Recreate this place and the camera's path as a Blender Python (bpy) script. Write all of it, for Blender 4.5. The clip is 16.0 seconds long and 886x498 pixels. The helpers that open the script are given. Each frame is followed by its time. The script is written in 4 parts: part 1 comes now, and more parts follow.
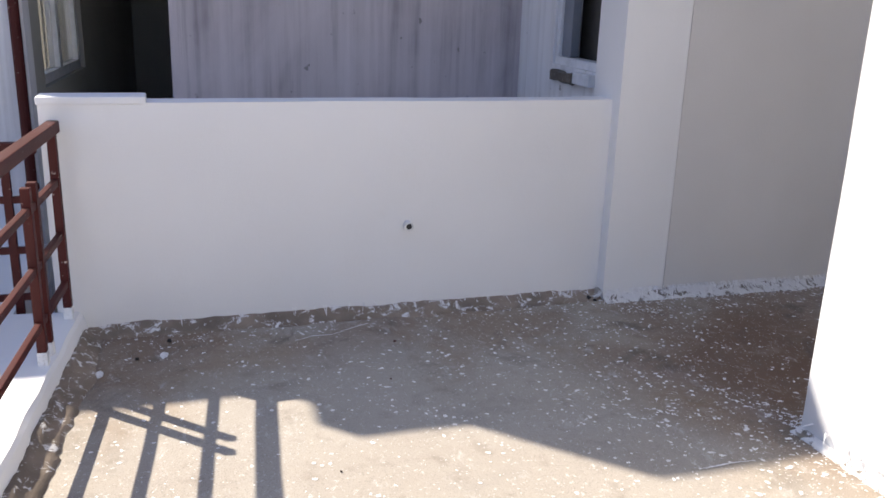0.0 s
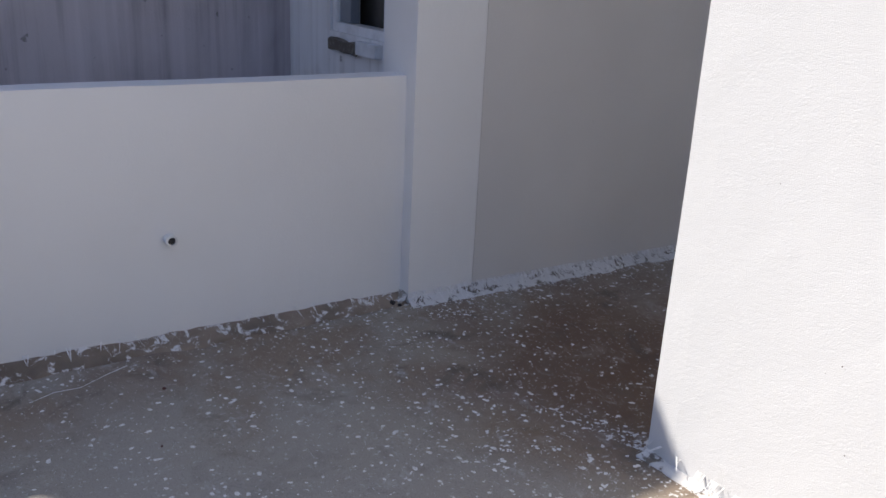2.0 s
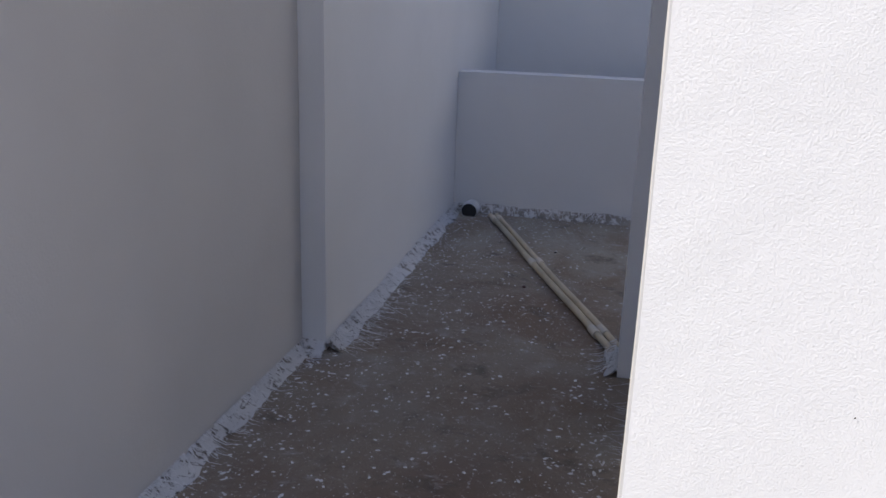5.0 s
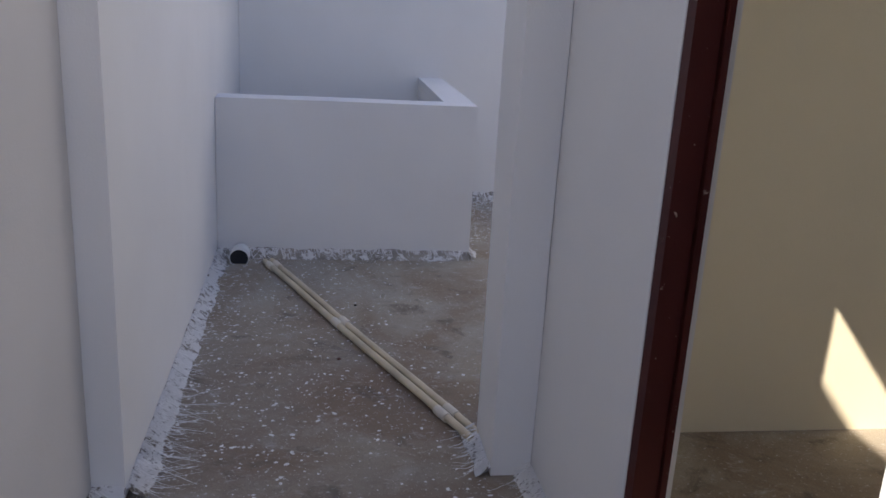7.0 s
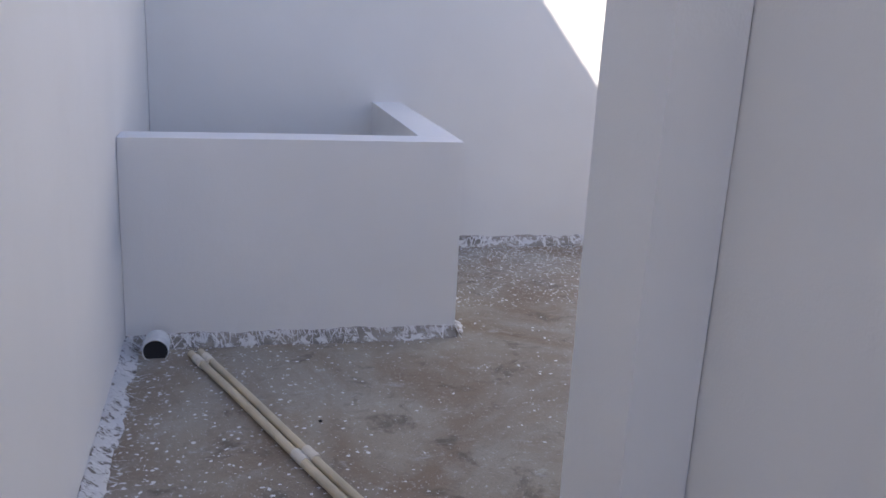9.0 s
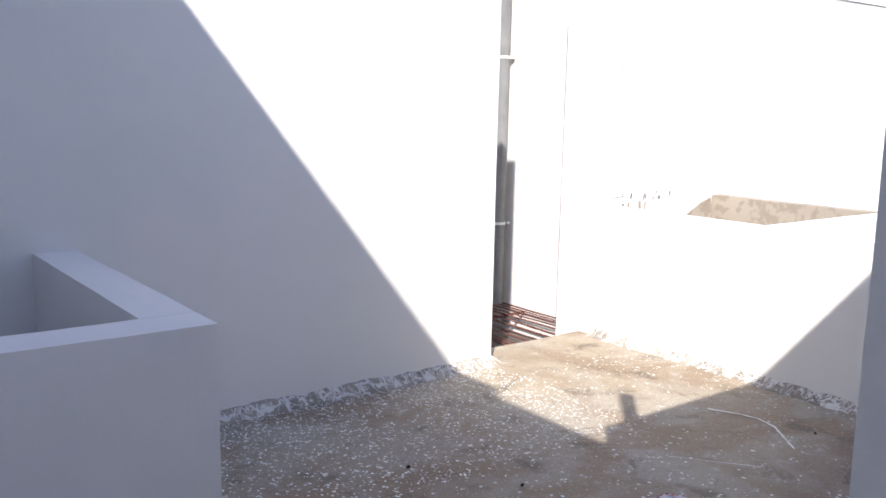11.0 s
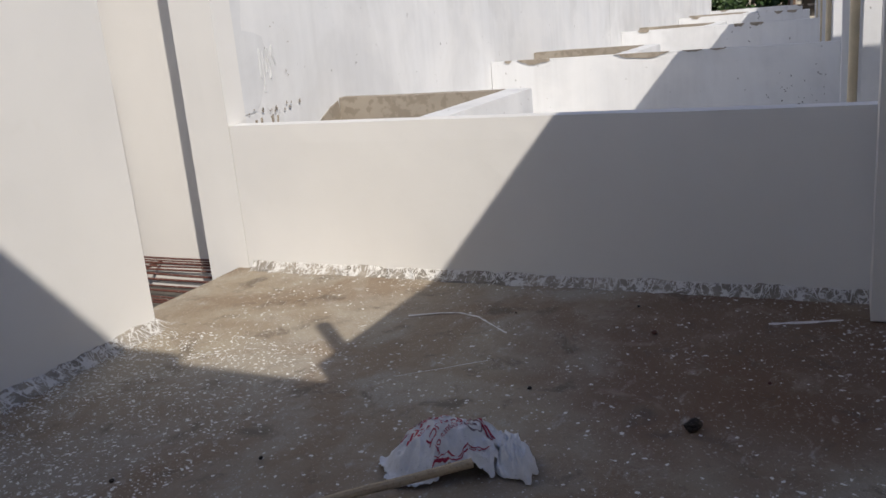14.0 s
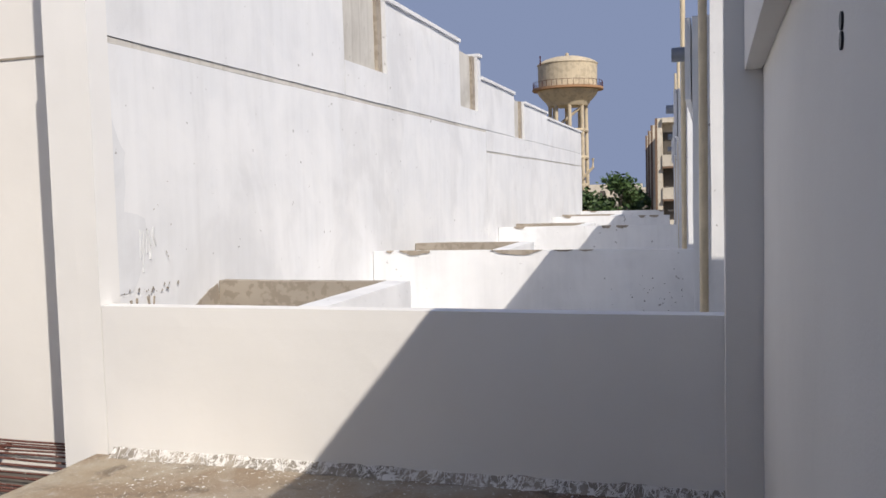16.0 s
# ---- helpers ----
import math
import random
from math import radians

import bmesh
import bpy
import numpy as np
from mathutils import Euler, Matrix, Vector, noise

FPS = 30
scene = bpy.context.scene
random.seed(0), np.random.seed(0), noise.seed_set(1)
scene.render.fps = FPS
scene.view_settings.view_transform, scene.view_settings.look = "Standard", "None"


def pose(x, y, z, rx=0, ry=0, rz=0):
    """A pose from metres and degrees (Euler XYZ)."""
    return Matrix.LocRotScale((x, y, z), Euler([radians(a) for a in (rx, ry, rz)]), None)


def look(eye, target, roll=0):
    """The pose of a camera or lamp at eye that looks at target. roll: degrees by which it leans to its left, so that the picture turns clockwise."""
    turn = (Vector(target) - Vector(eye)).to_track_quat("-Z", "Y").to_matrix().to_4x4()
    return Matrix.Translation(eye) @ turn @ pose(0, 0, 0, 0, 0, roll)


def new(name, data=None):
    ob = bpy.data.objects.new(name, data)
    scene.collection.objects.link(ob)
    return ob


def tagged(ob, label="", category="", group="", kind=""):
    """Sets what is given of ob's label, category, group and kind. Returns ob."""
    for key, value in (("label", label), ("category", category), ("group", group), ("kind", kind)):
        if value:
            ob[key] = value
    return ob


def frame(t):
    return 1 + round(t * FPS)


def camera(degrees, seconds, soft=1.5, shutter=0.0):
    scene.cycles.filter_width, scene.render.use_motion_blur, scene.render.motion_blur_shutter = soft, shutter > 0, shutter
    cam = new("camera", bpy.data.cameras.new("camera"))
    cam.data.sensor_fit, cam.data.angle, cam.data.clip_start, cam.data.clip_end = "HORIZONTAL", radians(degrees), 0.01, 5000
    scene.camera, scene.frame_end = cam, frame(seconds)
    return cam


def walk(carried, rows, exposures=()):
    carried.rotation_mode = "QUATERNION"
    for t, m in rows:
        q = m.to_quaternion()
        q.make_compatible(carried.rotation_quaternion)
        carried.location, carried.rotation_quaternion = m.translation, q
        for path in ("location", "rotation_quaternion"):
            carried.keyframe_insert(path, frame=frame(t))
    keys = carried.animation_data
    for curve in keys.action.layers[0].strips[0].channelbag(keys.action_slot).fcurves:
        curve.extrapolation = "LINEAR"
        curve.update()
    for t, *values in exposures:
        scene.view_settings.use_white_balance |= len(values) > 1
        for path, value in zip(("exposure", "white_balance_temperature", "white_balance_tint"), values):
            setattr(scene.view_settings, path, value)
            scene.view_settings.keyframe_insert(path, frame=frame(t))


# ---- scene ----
cam = camera(54.1, 16.0, soft=1.6)
PATH = [
    (0, look((3.614, -1.92, 1.423), (1.786, -1.35, 0.846), 1.9)),
    (0.5, look((3.588, -1.936, 1.418), (1.83, -1.188, 0.825), 1.8)),
    (1, look((3.487, -1.897, 1.418), (1.76, -1.105, 0.793), 1.7)),
    (1.5, look((3.298, -1.843, 1.435), (1.638, -0.948, 0.768), 2.4)),
    (2, look((3.011, -1.734, 1.433), (1.423, -0.709, 0.781), 2.8)),
    (2.5, look((2.743, -1.728, 1.409), (1.302, -0.52, 0.73), 0.1)),
    (3, look((2.489, -1.604, 1.396), (1.176, -0.237, 0.761), -1.0)),
    (3.5, look((2.198, -1.454, 1.46), (1.026, 0.042, 0.841), -1.7)),
    (4, look((1.855, -1.268, 1.575), (0.904, 0.373, 0.941), -0.1)),
    (4.5, look((1.590, -1.180, 1.61), (0.888, 0.571, 0.958), 2.1)),
    (5, look((1.369, -1.113, 1.48), (0.973, 0.765, 0.91), 1.9)),
    (7.5, look((0.717, -0.158, 1.646), (1.031, 1.733, 1.074), 3.5)),
    (8, pose(0.679, 0.164, 1.612, 73.8, -2.7, -8.3)),
    (10.3, pose(0.689, 1.905, 1.568, 77.26, -2.53, -29.75)),
    (10.5, pose(0.699, 2.092, 1.590, 78.53, -1.93, -32.79)),
    (11, pose(0.711, 2.248, 1.639, 80.78, -1.16, -37.13)),
    (11.5, pose(0.717, 2.472, 1.663, 82.80, 1.08, -43.92)),
    (12, pose(0.742, 2.686, 1.627, 82.82, 2.44, -56.10)),
    (12.5, pose(0.809, 2.797, 1.600, 80.59, 4.35, -63.19)),
    (13, pose(0.840, 2.871, 1.561, 77.91, 4.92, -64.53)),
    (13.5, pose(0.868, 2.927, 1.540, 75.15, 5.01, -65.28)),
    (14, pose(0.874, 2.937, 1.543, 74.84, 4.92, -65.43)),
    (14.5, pose(0.909, 2.927, 1.542, 77.10, 4.25, -65.54)),
    (15, pose(0.922, 2.918, 1.558, 79.81, 2.97, -67.52)),
    (15.5, pose(0.859, 2.886, 1.596, 83.12, 1.98, -69.98)),
    (16, pose(0.813, 2.886, 1.621, 86.32, 1.50, -72.83)),
]
EXPOSURES = [(0.0, 1.54, 7150, 12), (1.5, 1.0, 6900, 11), (2.5, 0.94, 6810, 11), (3.5, 0.96, 6730, 11), (5.0, 0.92, 6670, 12), (5.2, 0.92, 6670, 12),
             (7.3, 1.6, 7100, 13), (8.2, 1.82, 7050, 13), (10.3, 1.88, 6800, 13), (11.0, 1.36, 6550, 12), (11.5, 0.68, 6500, 10), (12.0, 0.43, 6500, 10), (12.5, 0.25, 6600, 11),
             (13.5, 0.06, 6800, 11), (14.0, 0.2, 6800, 10), (14.5, 0.48, 6800, 9), (15.0, 0.50, 6800, 9), (16.0, 0.44, 6850, 11)]
walk(cam, PATH, EXPOSURES)

# ---- daylight: the sun stands behind the tall west wall ----
LIGHT = Vector((0.803, 0.815, -1.0))
world = bpy.data.worlds.new("sky")
scene.world = world
world.use_nodes = True
wn = world.node_tree
sky = wn.nodes.new("ShaderNodeTexSky")
sky.sky_type = 'NISHITA'
sky.sun_disc = False
sky.sun_elevation = radians(41.1)
sky.sun_rotation = radians(224.6)
sky.air_density, sky.dust_density, sky.ozone_density = 1.0, 1.0, 4.0
sky.altitude = 0
wn.nodes["Background"].inputs["Strength"].default_value = 0.105
haze = wn.nodes.new("ShaderNodeMix")
haze.data_type, haze.blend_type = 'RGBA', 'MULTIPLY'
haze.inputs[0].default_value = 1.0
haze.inputs[7].default_value = (1.02, 0.94, 1.04, 1)
wn.links.new(sky.outputs[0], haze.inputs[6])
dull = wn.nodes.new("ShaderNodeMix")
dull.data_type, dull.blend_type = 'RGBA', 'DARKEN'
dull.inputs[0].default_value = 1.0
dull.inputs[7].default_value = (1.6, 2.05, 3.3, 1)
wn.links.new(haze.outputs[2], dull.inputs[6])
wn.links.new(dull.outputs[2], wn.nodes["Background"].inputs["Color"])
sun = new("sun", bpy.data.lights.new("sun", 'SUN'))
sun.data.energy, sun.data.angle, sun.data.color = 3.3, radians(0.53), (1.0, 0.95, 0.88)
sun.matrix_world = look((-8, -8, 12), Vector((-8, -8, 12)) + LIGHT)

# ---- plan, metres ----
PAR = 0.955            # parapet height
X_PIL, Y_PIL = 0.068, 0.329      # first pilaster
X_WALL = 0.064          # west wall between the steps
X_STEP, Y_STEP = 0.196, 2.12   # west wall steps out here
SKEW = 0.015            # the west wall runs a little askew
X_INNER = X_WALL + SKEW * (Y_STEP - Y_PIL)
Y_NORTH, X_NEND = 6.394, 4.285  # north wall and its free end
X_EAST = 5.413         # east parapet
Y_EL, Y_ER = 6.609, 2.83
BX, BY, BYN = 1.552, 0.083, 2.66  # stair block
BPX = 1.405
Y_SHAFT, X_SHAFT = 4.76, 1.754   # low walls round the shaft
TALL = 4.745
NORTH_TOP = 3.50
X_DUCT = 6.15          # back wall of the service duct
ROOF = 2.94
GROUND = -6.9


# ---- materials ----
def nodes_of(name):
    m = bpy.data.materials.new(name)
    m.use_nodes = True
    t = m.node_tree
    return m, t, t.nodes["Principled BSDF"]


def add(t, kind, **inputs):
    n = t.nodes.new(kind)
    for k, v in inputs.items():
        n.inputs[k.replace("_", " ")].default_value = v
    return n


def coords(t, scale=(1, 1, 1), which="Object"):
    c = t.nodes.new("ShaderNodeTexCoord")
    mp = t.nodes.new("ShaderNodeMapping")
    mp.inputs["Scale"].default_value = scale
    t.links.new(c.outputs[which], mp.inputs[0])
    return mp.outputs[0]


def noise_tex(t, vec, scale, detail=4.0, rough=0.55, dist=0.0):
    n = add(t, "ShaderNodeTexNoise", Scale=scale, Detail=detail, Roughness=rough, Distortion=dist)
    t.links.new(vec, n.inputs["Vector"])
    return n.outputs["Fac"]


def ramp(t, fac, stops):
    r = t.nodes.new("ShaderNodeValToRGB")
    e = r.color_ramp.elements
    while len(e) < len(stops):
        e.new(0.5)
    for k, (p, c) in enumerate(stops):
        e[k].position, e[k].color = p, (*c, 1) if len(c) == 3 else c
    t.links.new(fac, r.inputs[0])
    return r.outputs[0]


def mix(t, fac, a, b, mode='MIX'):
    m = t.nodes.new("ShaderNodeMix")
    m.data_type, m.blend_type = 'RGBA', mode
    for src, slot in ((fac, 0), (a, 6), (b, 7)):
        if isinstance(src, (int, float)):
            m.inputs[slot].default_value = src
        elif isinstance(src, tuple):
            m.inputs[slot].default_value = (*src, 1)
        else:
            t.links.new(src, m.inputs[slot])
    return m.outputs[2]


def bump(t, bsdf, heights):
    last = None
    for h, strength, dist in heights:
        b = add(t, "ShaderNodeBump", Strength=strength, Distance=dist)
        t.links.new(h, b.inputs["Height"])
        if last:
            t.links.new(last, b.inputs["Normal"])
        last = b.outputs[0]
    t.links.new(last, bsdf.inputs["Normal"])


def g(v):
    return (v, v, v)


def painted_plaster(name, tint=(0.80, 0.79, 0.77), grain=140.0, relief=0.25, dirt=0.05):
    m, t, b = nodes_of(name)
    o = coords(t)
    big = noise_tex(t, o, 0.9, 3)
    mid = noise_tex(t, o, 7.0, 5)
    fine = noise_tex(t, o, grain, 3, 0.6)
    dark = tuple(c * (1 - dirt * 1.6) for c in tint)
    c = mix(t, ramp(t, big, [(0.3, g(0)), (0.7, g(1))]), dark, tint)
    c = mix(t, ramp(t, mid, [(0.62, g(0)), (0.75, g(dirt))]), c, (0.55, 0.5, 0.44))
    t.links.new(c, b.inputs["Base Color"])
    b.inputs["Roughness"].default_value = 0.75
    bump(t, b, [(mid, 0.12, 0.02), (fine, relief, 0.003)])
    return m


def raw_plaster(name, tint=(0.74, 0.74, 0.75), stain=(0.36, 0.34, 0.32), runs=0.5):
    m, t, b = nodes_of(name)
    o = coords(t)
    streak = noise_tex(t, coords(t, (3.0, 3.0, 0.35)), 1.6, 6, 0.65)
    cloud = noise_tex(t, o, 1.3, 6, 0.6, 0.3)
    spot = noise_tex(t, o, 13.0, 3, 0.5)
    fine = noise_tex(t, o, 90.0, 3)
    c = mix(t, ramp(t, streak, [(0.45, g(0.0)), (0.78, g(0.42))]), tint, stain)
    thin = noise_tex(t, coords(t, (8.0, 8.0, 0.3)), 1.8, 5, 0.6)
    c = mix(t, ramp(t, thin, [(0.50, g(0.0)), (0.72, g(runs))]), c, stain)
    pale = tuple(min(0.82, v * 1.22) for v in tint)
    c = mix(t, ramp(t, thin, [(0.28, g(runs * 0.9)), (0.44, g(0.0))]), c, pale)
    patch = noise_tex(t, coords(t, (1.0, 1.0, 0.6)), 0.8, 5, 0.55, 0.6)
    c = mix(t, ramp(t, patch, [(0.52, g(0.0)), (0.58, g(0.35))]), c, stain)
    c = mix(t, ramp(t, cloud, [(0.42, g(0)), (0.62, g(0.5))]), c, pale)
    c = mix(t, ramp(t, spot, [(0.70, g(0)), (0.74, g(0.75))]), c, (0.16, 0.15, 0.14))
    t.links.new(c, b.inputs["Base Color"])
    b.inputs["Roughness"].default_value = 0.9
    bump(t, b, [(cloud, 0.2, 0.03), (fine, 0.3, 0.004)])
    return m


def concrete_floor():
    m, t, b = nodes_of("terrace_screed")
    o = coords(t)
    big = noise_tex(t, o, 0.55, 5, 0.6, 0.4)
    mid = noise_tex(t, o, 2.6, 5, 0.55)
    small = noise_tex(t, o, 9.0, 5, 0.6)
    fine = noise_tex(t, o, 60.0, 4, 0.7)
    grit = noise_tex(t, o, 260.0, 2, 0.6)

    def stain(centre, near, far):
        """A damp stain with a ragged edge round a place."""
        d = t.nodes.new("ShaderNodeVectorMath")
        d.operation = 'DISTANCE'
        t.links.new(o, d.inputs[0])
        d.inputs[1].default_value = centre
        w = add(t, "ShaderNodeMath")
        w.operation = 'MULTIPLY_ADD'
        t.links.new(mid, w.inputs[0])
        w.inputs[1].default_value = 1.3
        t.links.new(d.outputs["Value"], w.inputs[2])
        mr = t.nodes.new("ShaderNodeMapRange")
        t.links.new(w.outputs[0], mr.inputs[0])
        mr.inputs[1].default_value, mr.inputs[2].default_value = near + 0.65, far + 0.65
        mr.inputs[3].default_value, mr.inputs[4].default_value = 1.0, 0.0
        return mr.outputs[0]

    wash = noise_tex(t, o, 1.15, 7, 0.62, 0.9)
    blotch = noise_tex(t, o, 3.8, 9, 0.68, 0.5)
    scuff = noise_tex(t, coords(t, (1.0, 1.7, 1.0)), 6.5, 9, 0.74, 0.3)
    c = mix(t, ramp(t, big, [(0.36, g(0)), (0.64, g(1))]), (0.37, 0.315, 0.235), (0.345, 0.315, 0.27))
    c = mix(t, ramp(t, wash, [(0.44, g(0)), (0.60, g(0.7))]), c, (0.225, 0.15, 0.09))
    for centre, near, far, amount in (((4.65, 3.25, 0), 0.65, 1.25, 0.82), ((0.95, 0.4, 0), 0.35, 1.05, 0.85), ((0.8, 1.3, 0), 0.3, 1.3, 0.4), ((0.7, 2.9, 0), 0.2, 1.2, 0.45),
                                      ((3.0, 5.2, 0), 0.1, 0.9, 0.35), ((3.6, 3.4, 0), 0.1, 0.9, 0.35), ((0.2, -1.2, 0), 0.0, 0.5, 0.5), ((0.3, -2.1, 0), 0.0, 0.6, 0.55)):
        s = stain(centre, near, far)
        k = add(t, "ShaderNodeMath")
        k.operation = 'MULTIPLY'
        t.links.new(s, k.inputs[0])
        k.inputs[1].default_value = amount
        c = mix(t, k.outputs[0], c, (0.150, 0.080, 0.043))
    c = mix(t, ramp(t, blotch, [(0.555, g(0)), (0.66, g(0.7))]), c, (0.10, 0.076, 0.056))
    c = mix(t, ramp(t, blotch, [(0.30, g(0.42)), (0.44, g(0))]), c, (0.44, 0.40, 0.34))
    swept = add(t, "ShaderNodeMath")
    swept.operation = 'MULTIPLY'
    t.links.new(stain((1.9, -1.35, 0), 1.0, 1.65), swept.inputs[0])
    swept.inputs[1].default_value = 0.82
    c = mix(t, swept.outputs[0], c, (0.37, 0.34, 0.295))
    c = mix(t, ramp(t, small, [(0.28, g(0.4)), (0.44, g(0))]), c, (0.17, 0.14, 0.11))
    c = mix(t, ramp(t, scuff, [(0.575, g(0)), (0.68, g(0.5))]), c, (0.56, 0.545, 0.52))
    c = mix(t, ramp(t, fine, [(0.60, g(0)), (0.67, g(0.65))]), c, (0.64, 0.62, 0.59))
    c = mix(t, ramp(t, grit, [(0.3, g(0.45)), (0.5, g(0))]), c, (0.09, 0.075, 0.06))
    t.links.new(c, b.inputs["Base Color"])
    r = ramp(t, mid, [(0.3, g(0.66)), (0.7, g(0.92))])
    t.links.new(r, b.inputs["Roughness"])
    bump(t, b, [(mid, 0.15, 0.015), (small, 0.15, 0.006), (fine, 0.3, 0.003), (grit, 0.25, 0.002)])
    return m


def plain(name, colour, rough=0.6, metal=0.0, wear=None, scale=12.0, relief=0.15, amount=0.7, edge=0.55):
    """One material with grain and, where wear is given, patches of another colour."""
    m, t, b = nodes_of(name)
    o = coords(t)
    n = noise_tex(t, o, scale, 5, 0.6)
    f = noise_tex(t, o, scale * 9, 3, 0.6)
    c = mix(t, ramp(t, n, [(0.3, g(0)), (0.7, g(1))]), tuple(v * 0.82 for v in colour), tuple(min(1, v * 1.1) for v in colour))
    if wear:
        c = mix(t, ramp(t, f, [(edge, g(0)), (edge + 0.06, g(amount))]), c, wear)
    t.links.new(c, b.inputs["Base Color"])
    b.inputs["Roughness"].default_value, b.inputs["Metallic"].default_value = rough, metal
    bump(t, b, [(n, relief, 0.01), (f, relief, 0.002)])
    return m


def splashed(name, mortar, cover):
    """Rough mortar with ragged splashes of whitewash; less of it where cover is high."""
    m, t, b = nodes_of(name)
    o = coords(t)
    n = noise_tex(t, o, 19.0, 8, 0.72, 0.8)
    grit = noise_tex(t, o, 120.0, 3, 0.6)
    tone = noise_tex(t, o, 4.0, 4, 0.6)
    c = mix(t, ramp(t, tone, [(0.35, g(0)), (0.65, g(1))]), tuple(v * 0.6 for v in mortar), tuple(v * 1.15 for v in mortar))
    c = mix(t, ramp(t, n, [(cover, g(0)), (cover + 0.05, g(0.92))]), c, (0.74, 0.73, 0.71))
    t.links.new(c, b.inputs["Base Color"])
    b.inputs["Roughness"].default_value = 0.92
    bump(t, b, [(n, 0.5, 0.012), (grit, 0.4, 0.003)])
    return m


WHITE = painted_plaster("white_wall_paint")
ROUGHCAST = painted_plaster("white_textured_wall_paint", (0.618, 0.634, 0.655), 270.0, 0.42, 0.015)
# even grey-beige, darker than the white of the pilaster beside it
GREYWALL = painted_plaster("grey_beige_wall_tone", (0.66, 0.635, 0.605), 120.0, 0.3, 0.08)
# darker copy of the white paint, with shade put into its tone
SHADEWHITE = painted_plaster("shade_toned_white_paint", (0.74, 0.725, 0.70), 120.0, 0.3, 0.06)
CREAMWALL = painted_plaster("cream_wall_paint", (0.78, 0.76, 0.73), 120.0, 0.2, 0.05)
ROOM = painted_plaster("ochre_room_paint", (0.82, 0.74, 0.55), 120.0, 0.2, 0.05)
RAW = raw_plaster("primed_cement_plaster")
RAWDARK = raw_plaster("stained_cement_plaster", (0.49, 0.45, 0.465), (0.20, 0.175, 0.185), 0.85)
TALLRAW = raw_plaster("white_primer_on_plaster", (0.72, 0.73, 0.745), (0.57, 0.57, 0.575), 0.20)
PRIMER = raw_plaster("grey_thin_primer", (0.64, 0.65, 0.665), (0.54, 0.54, 0.55), 0.3)
BAREGREY = raw_plaster("bare_grey_cement_plaster", (0.55, 0.53, 0.49), (0.27, 0.24, 0.20))
CEMENT = plain("bare_cement_render", (0.36, 0.315, 0.26), 0.95, 0, (0.22, 0.185, 0.145), 1.1, 0.4, 0.55, 0.5)
FILLET = splashed("splashed_cement_fillet", (0.34, 0.305, 0.26), 0.50)
FILLET_WHITE = splashed("whitewashed_fillet", (0.22, 0.19, 0.155), 0.42)
FILLET_BROWN = splashed("brown_mortar_fillet", (0.26, 0.205, 0.155), 0.55)
BROKEN = plain("broken_dark_mortar", (0.13, 0.11, 0.09), 0.95, 0, (0.28, 0.25, 0.21), 6.0, 0.6, 0.6)
FLOOR = concrete_floor()
SPLASH = plain("dried_white_paint", (0.78, 0.77, 0.75), 0.75, 0, (0.5, 0.47, 0.43), 12.0, 0.3, 0.6, 0.56)
REDPAINT = plain("dark_red_oxide_paint", (0.062, 0.009, 0.007), 0.55, 0, (0.5, 0.42, 0.38), 4.0, 0.3, 0.85, 0.68)
REDPAINT.node_tree.nodes["Principled BSDF"].inputs["Specular IOR Level"].default_value = 0.25
PIPE_CREAM = plain("cream_plastic_pipe", (0.60, 0.50, 0.34), 0.4, 0, (0.35, 0.28, 0.2), 6.0, 0.05, 0.4, 0.66)
PIPE_PALE = plain("pale_cream_plastic", (0.70, 0.63, 0.52), 0.45, 0, (0.5, 0.44, 0.36), 6.0, 0.1, 0.4, 0.6)
PIPE_GREY = plain("grey_plastic_pipe", (0.22, 0.24, 0.27), 0.45, 0, None, 6.0, 0.05)
PIPE_GREYLIGHT = plain("light_grey_plastic_pipe", (0.20, 0.205, 0.21), 0.5, 0, None, 6.0, 0.05)
# black for solid plugs that paint the darkness inside holes
BORE_SHADE = plain("black_bore_shade", (0.015, 0.015, 0.017), 0.5)
PIPE_WHITE = plain("white_plastic_pipe", (0.72, 0.72, 0.70), 0.4)
RUST = plain("rusted_reinforcing_steel", (0.12, 0.045, 0.034), 0.85, 0.1, (0.72, 0.70, 0.66), 9.0, 0.5, 0.9, 0.64)
WOODSTICK = plain("worn_wooden_stick", (0.50, 0.40, 0.27), 0.7, 0, (0.3, 0.22, 0.14), 10.0, 0.2, 0.5)
CHAR = plain("charred_block", (0.03, 0.024, 0.02), 0.95, 0, (0.12, 0.09, 0.07), 18.0, 0.8)
UPVC = plain("white_window_plastic", (0.74, 0.75, 0.76), 0.35)
# near-black tone that puts the shade of unlit interiors into the colour
SHADEDARK = plain("near_black_shade_tone", (0.10, 0.09, 0.08), 0.95)
OLIVEWALL = painted_plaster("grey_olive_wall_paint", (0.42, 0.41, 0.36), 100.0, 0.2, 0.1)
SACK = plain("white_woven_sack", (0.80, 0.80, 0.81), 0.8, 0, (0.4, 0.39, 0.38), 9.0, 0.35, 0.35, 0.62)
INK = plain("red_print", (0.42, 0.03, 0.07), 0.7)
INKGREY = plain("grey_print", (0.22, 0.16, 0.18), 0.7)
TANK = plain("weathered_cream_concrete", (0.60, 0.51, 0.37), 0.9, 0, (0.36, 0.30, 0.22), 0.16, 0.2, 0.45, 0.50)
TANKRED = plain("stained_rim", (0.38, 0.22, 0.12), 0.9, 0, None, 0.5)
FLATWALL = plain("cream_facade_paint", (0.66, 0.60, 0.50), 0.9, 0, (0.4, 0.34, 0.27), 0.5, 0.1, 0.4)
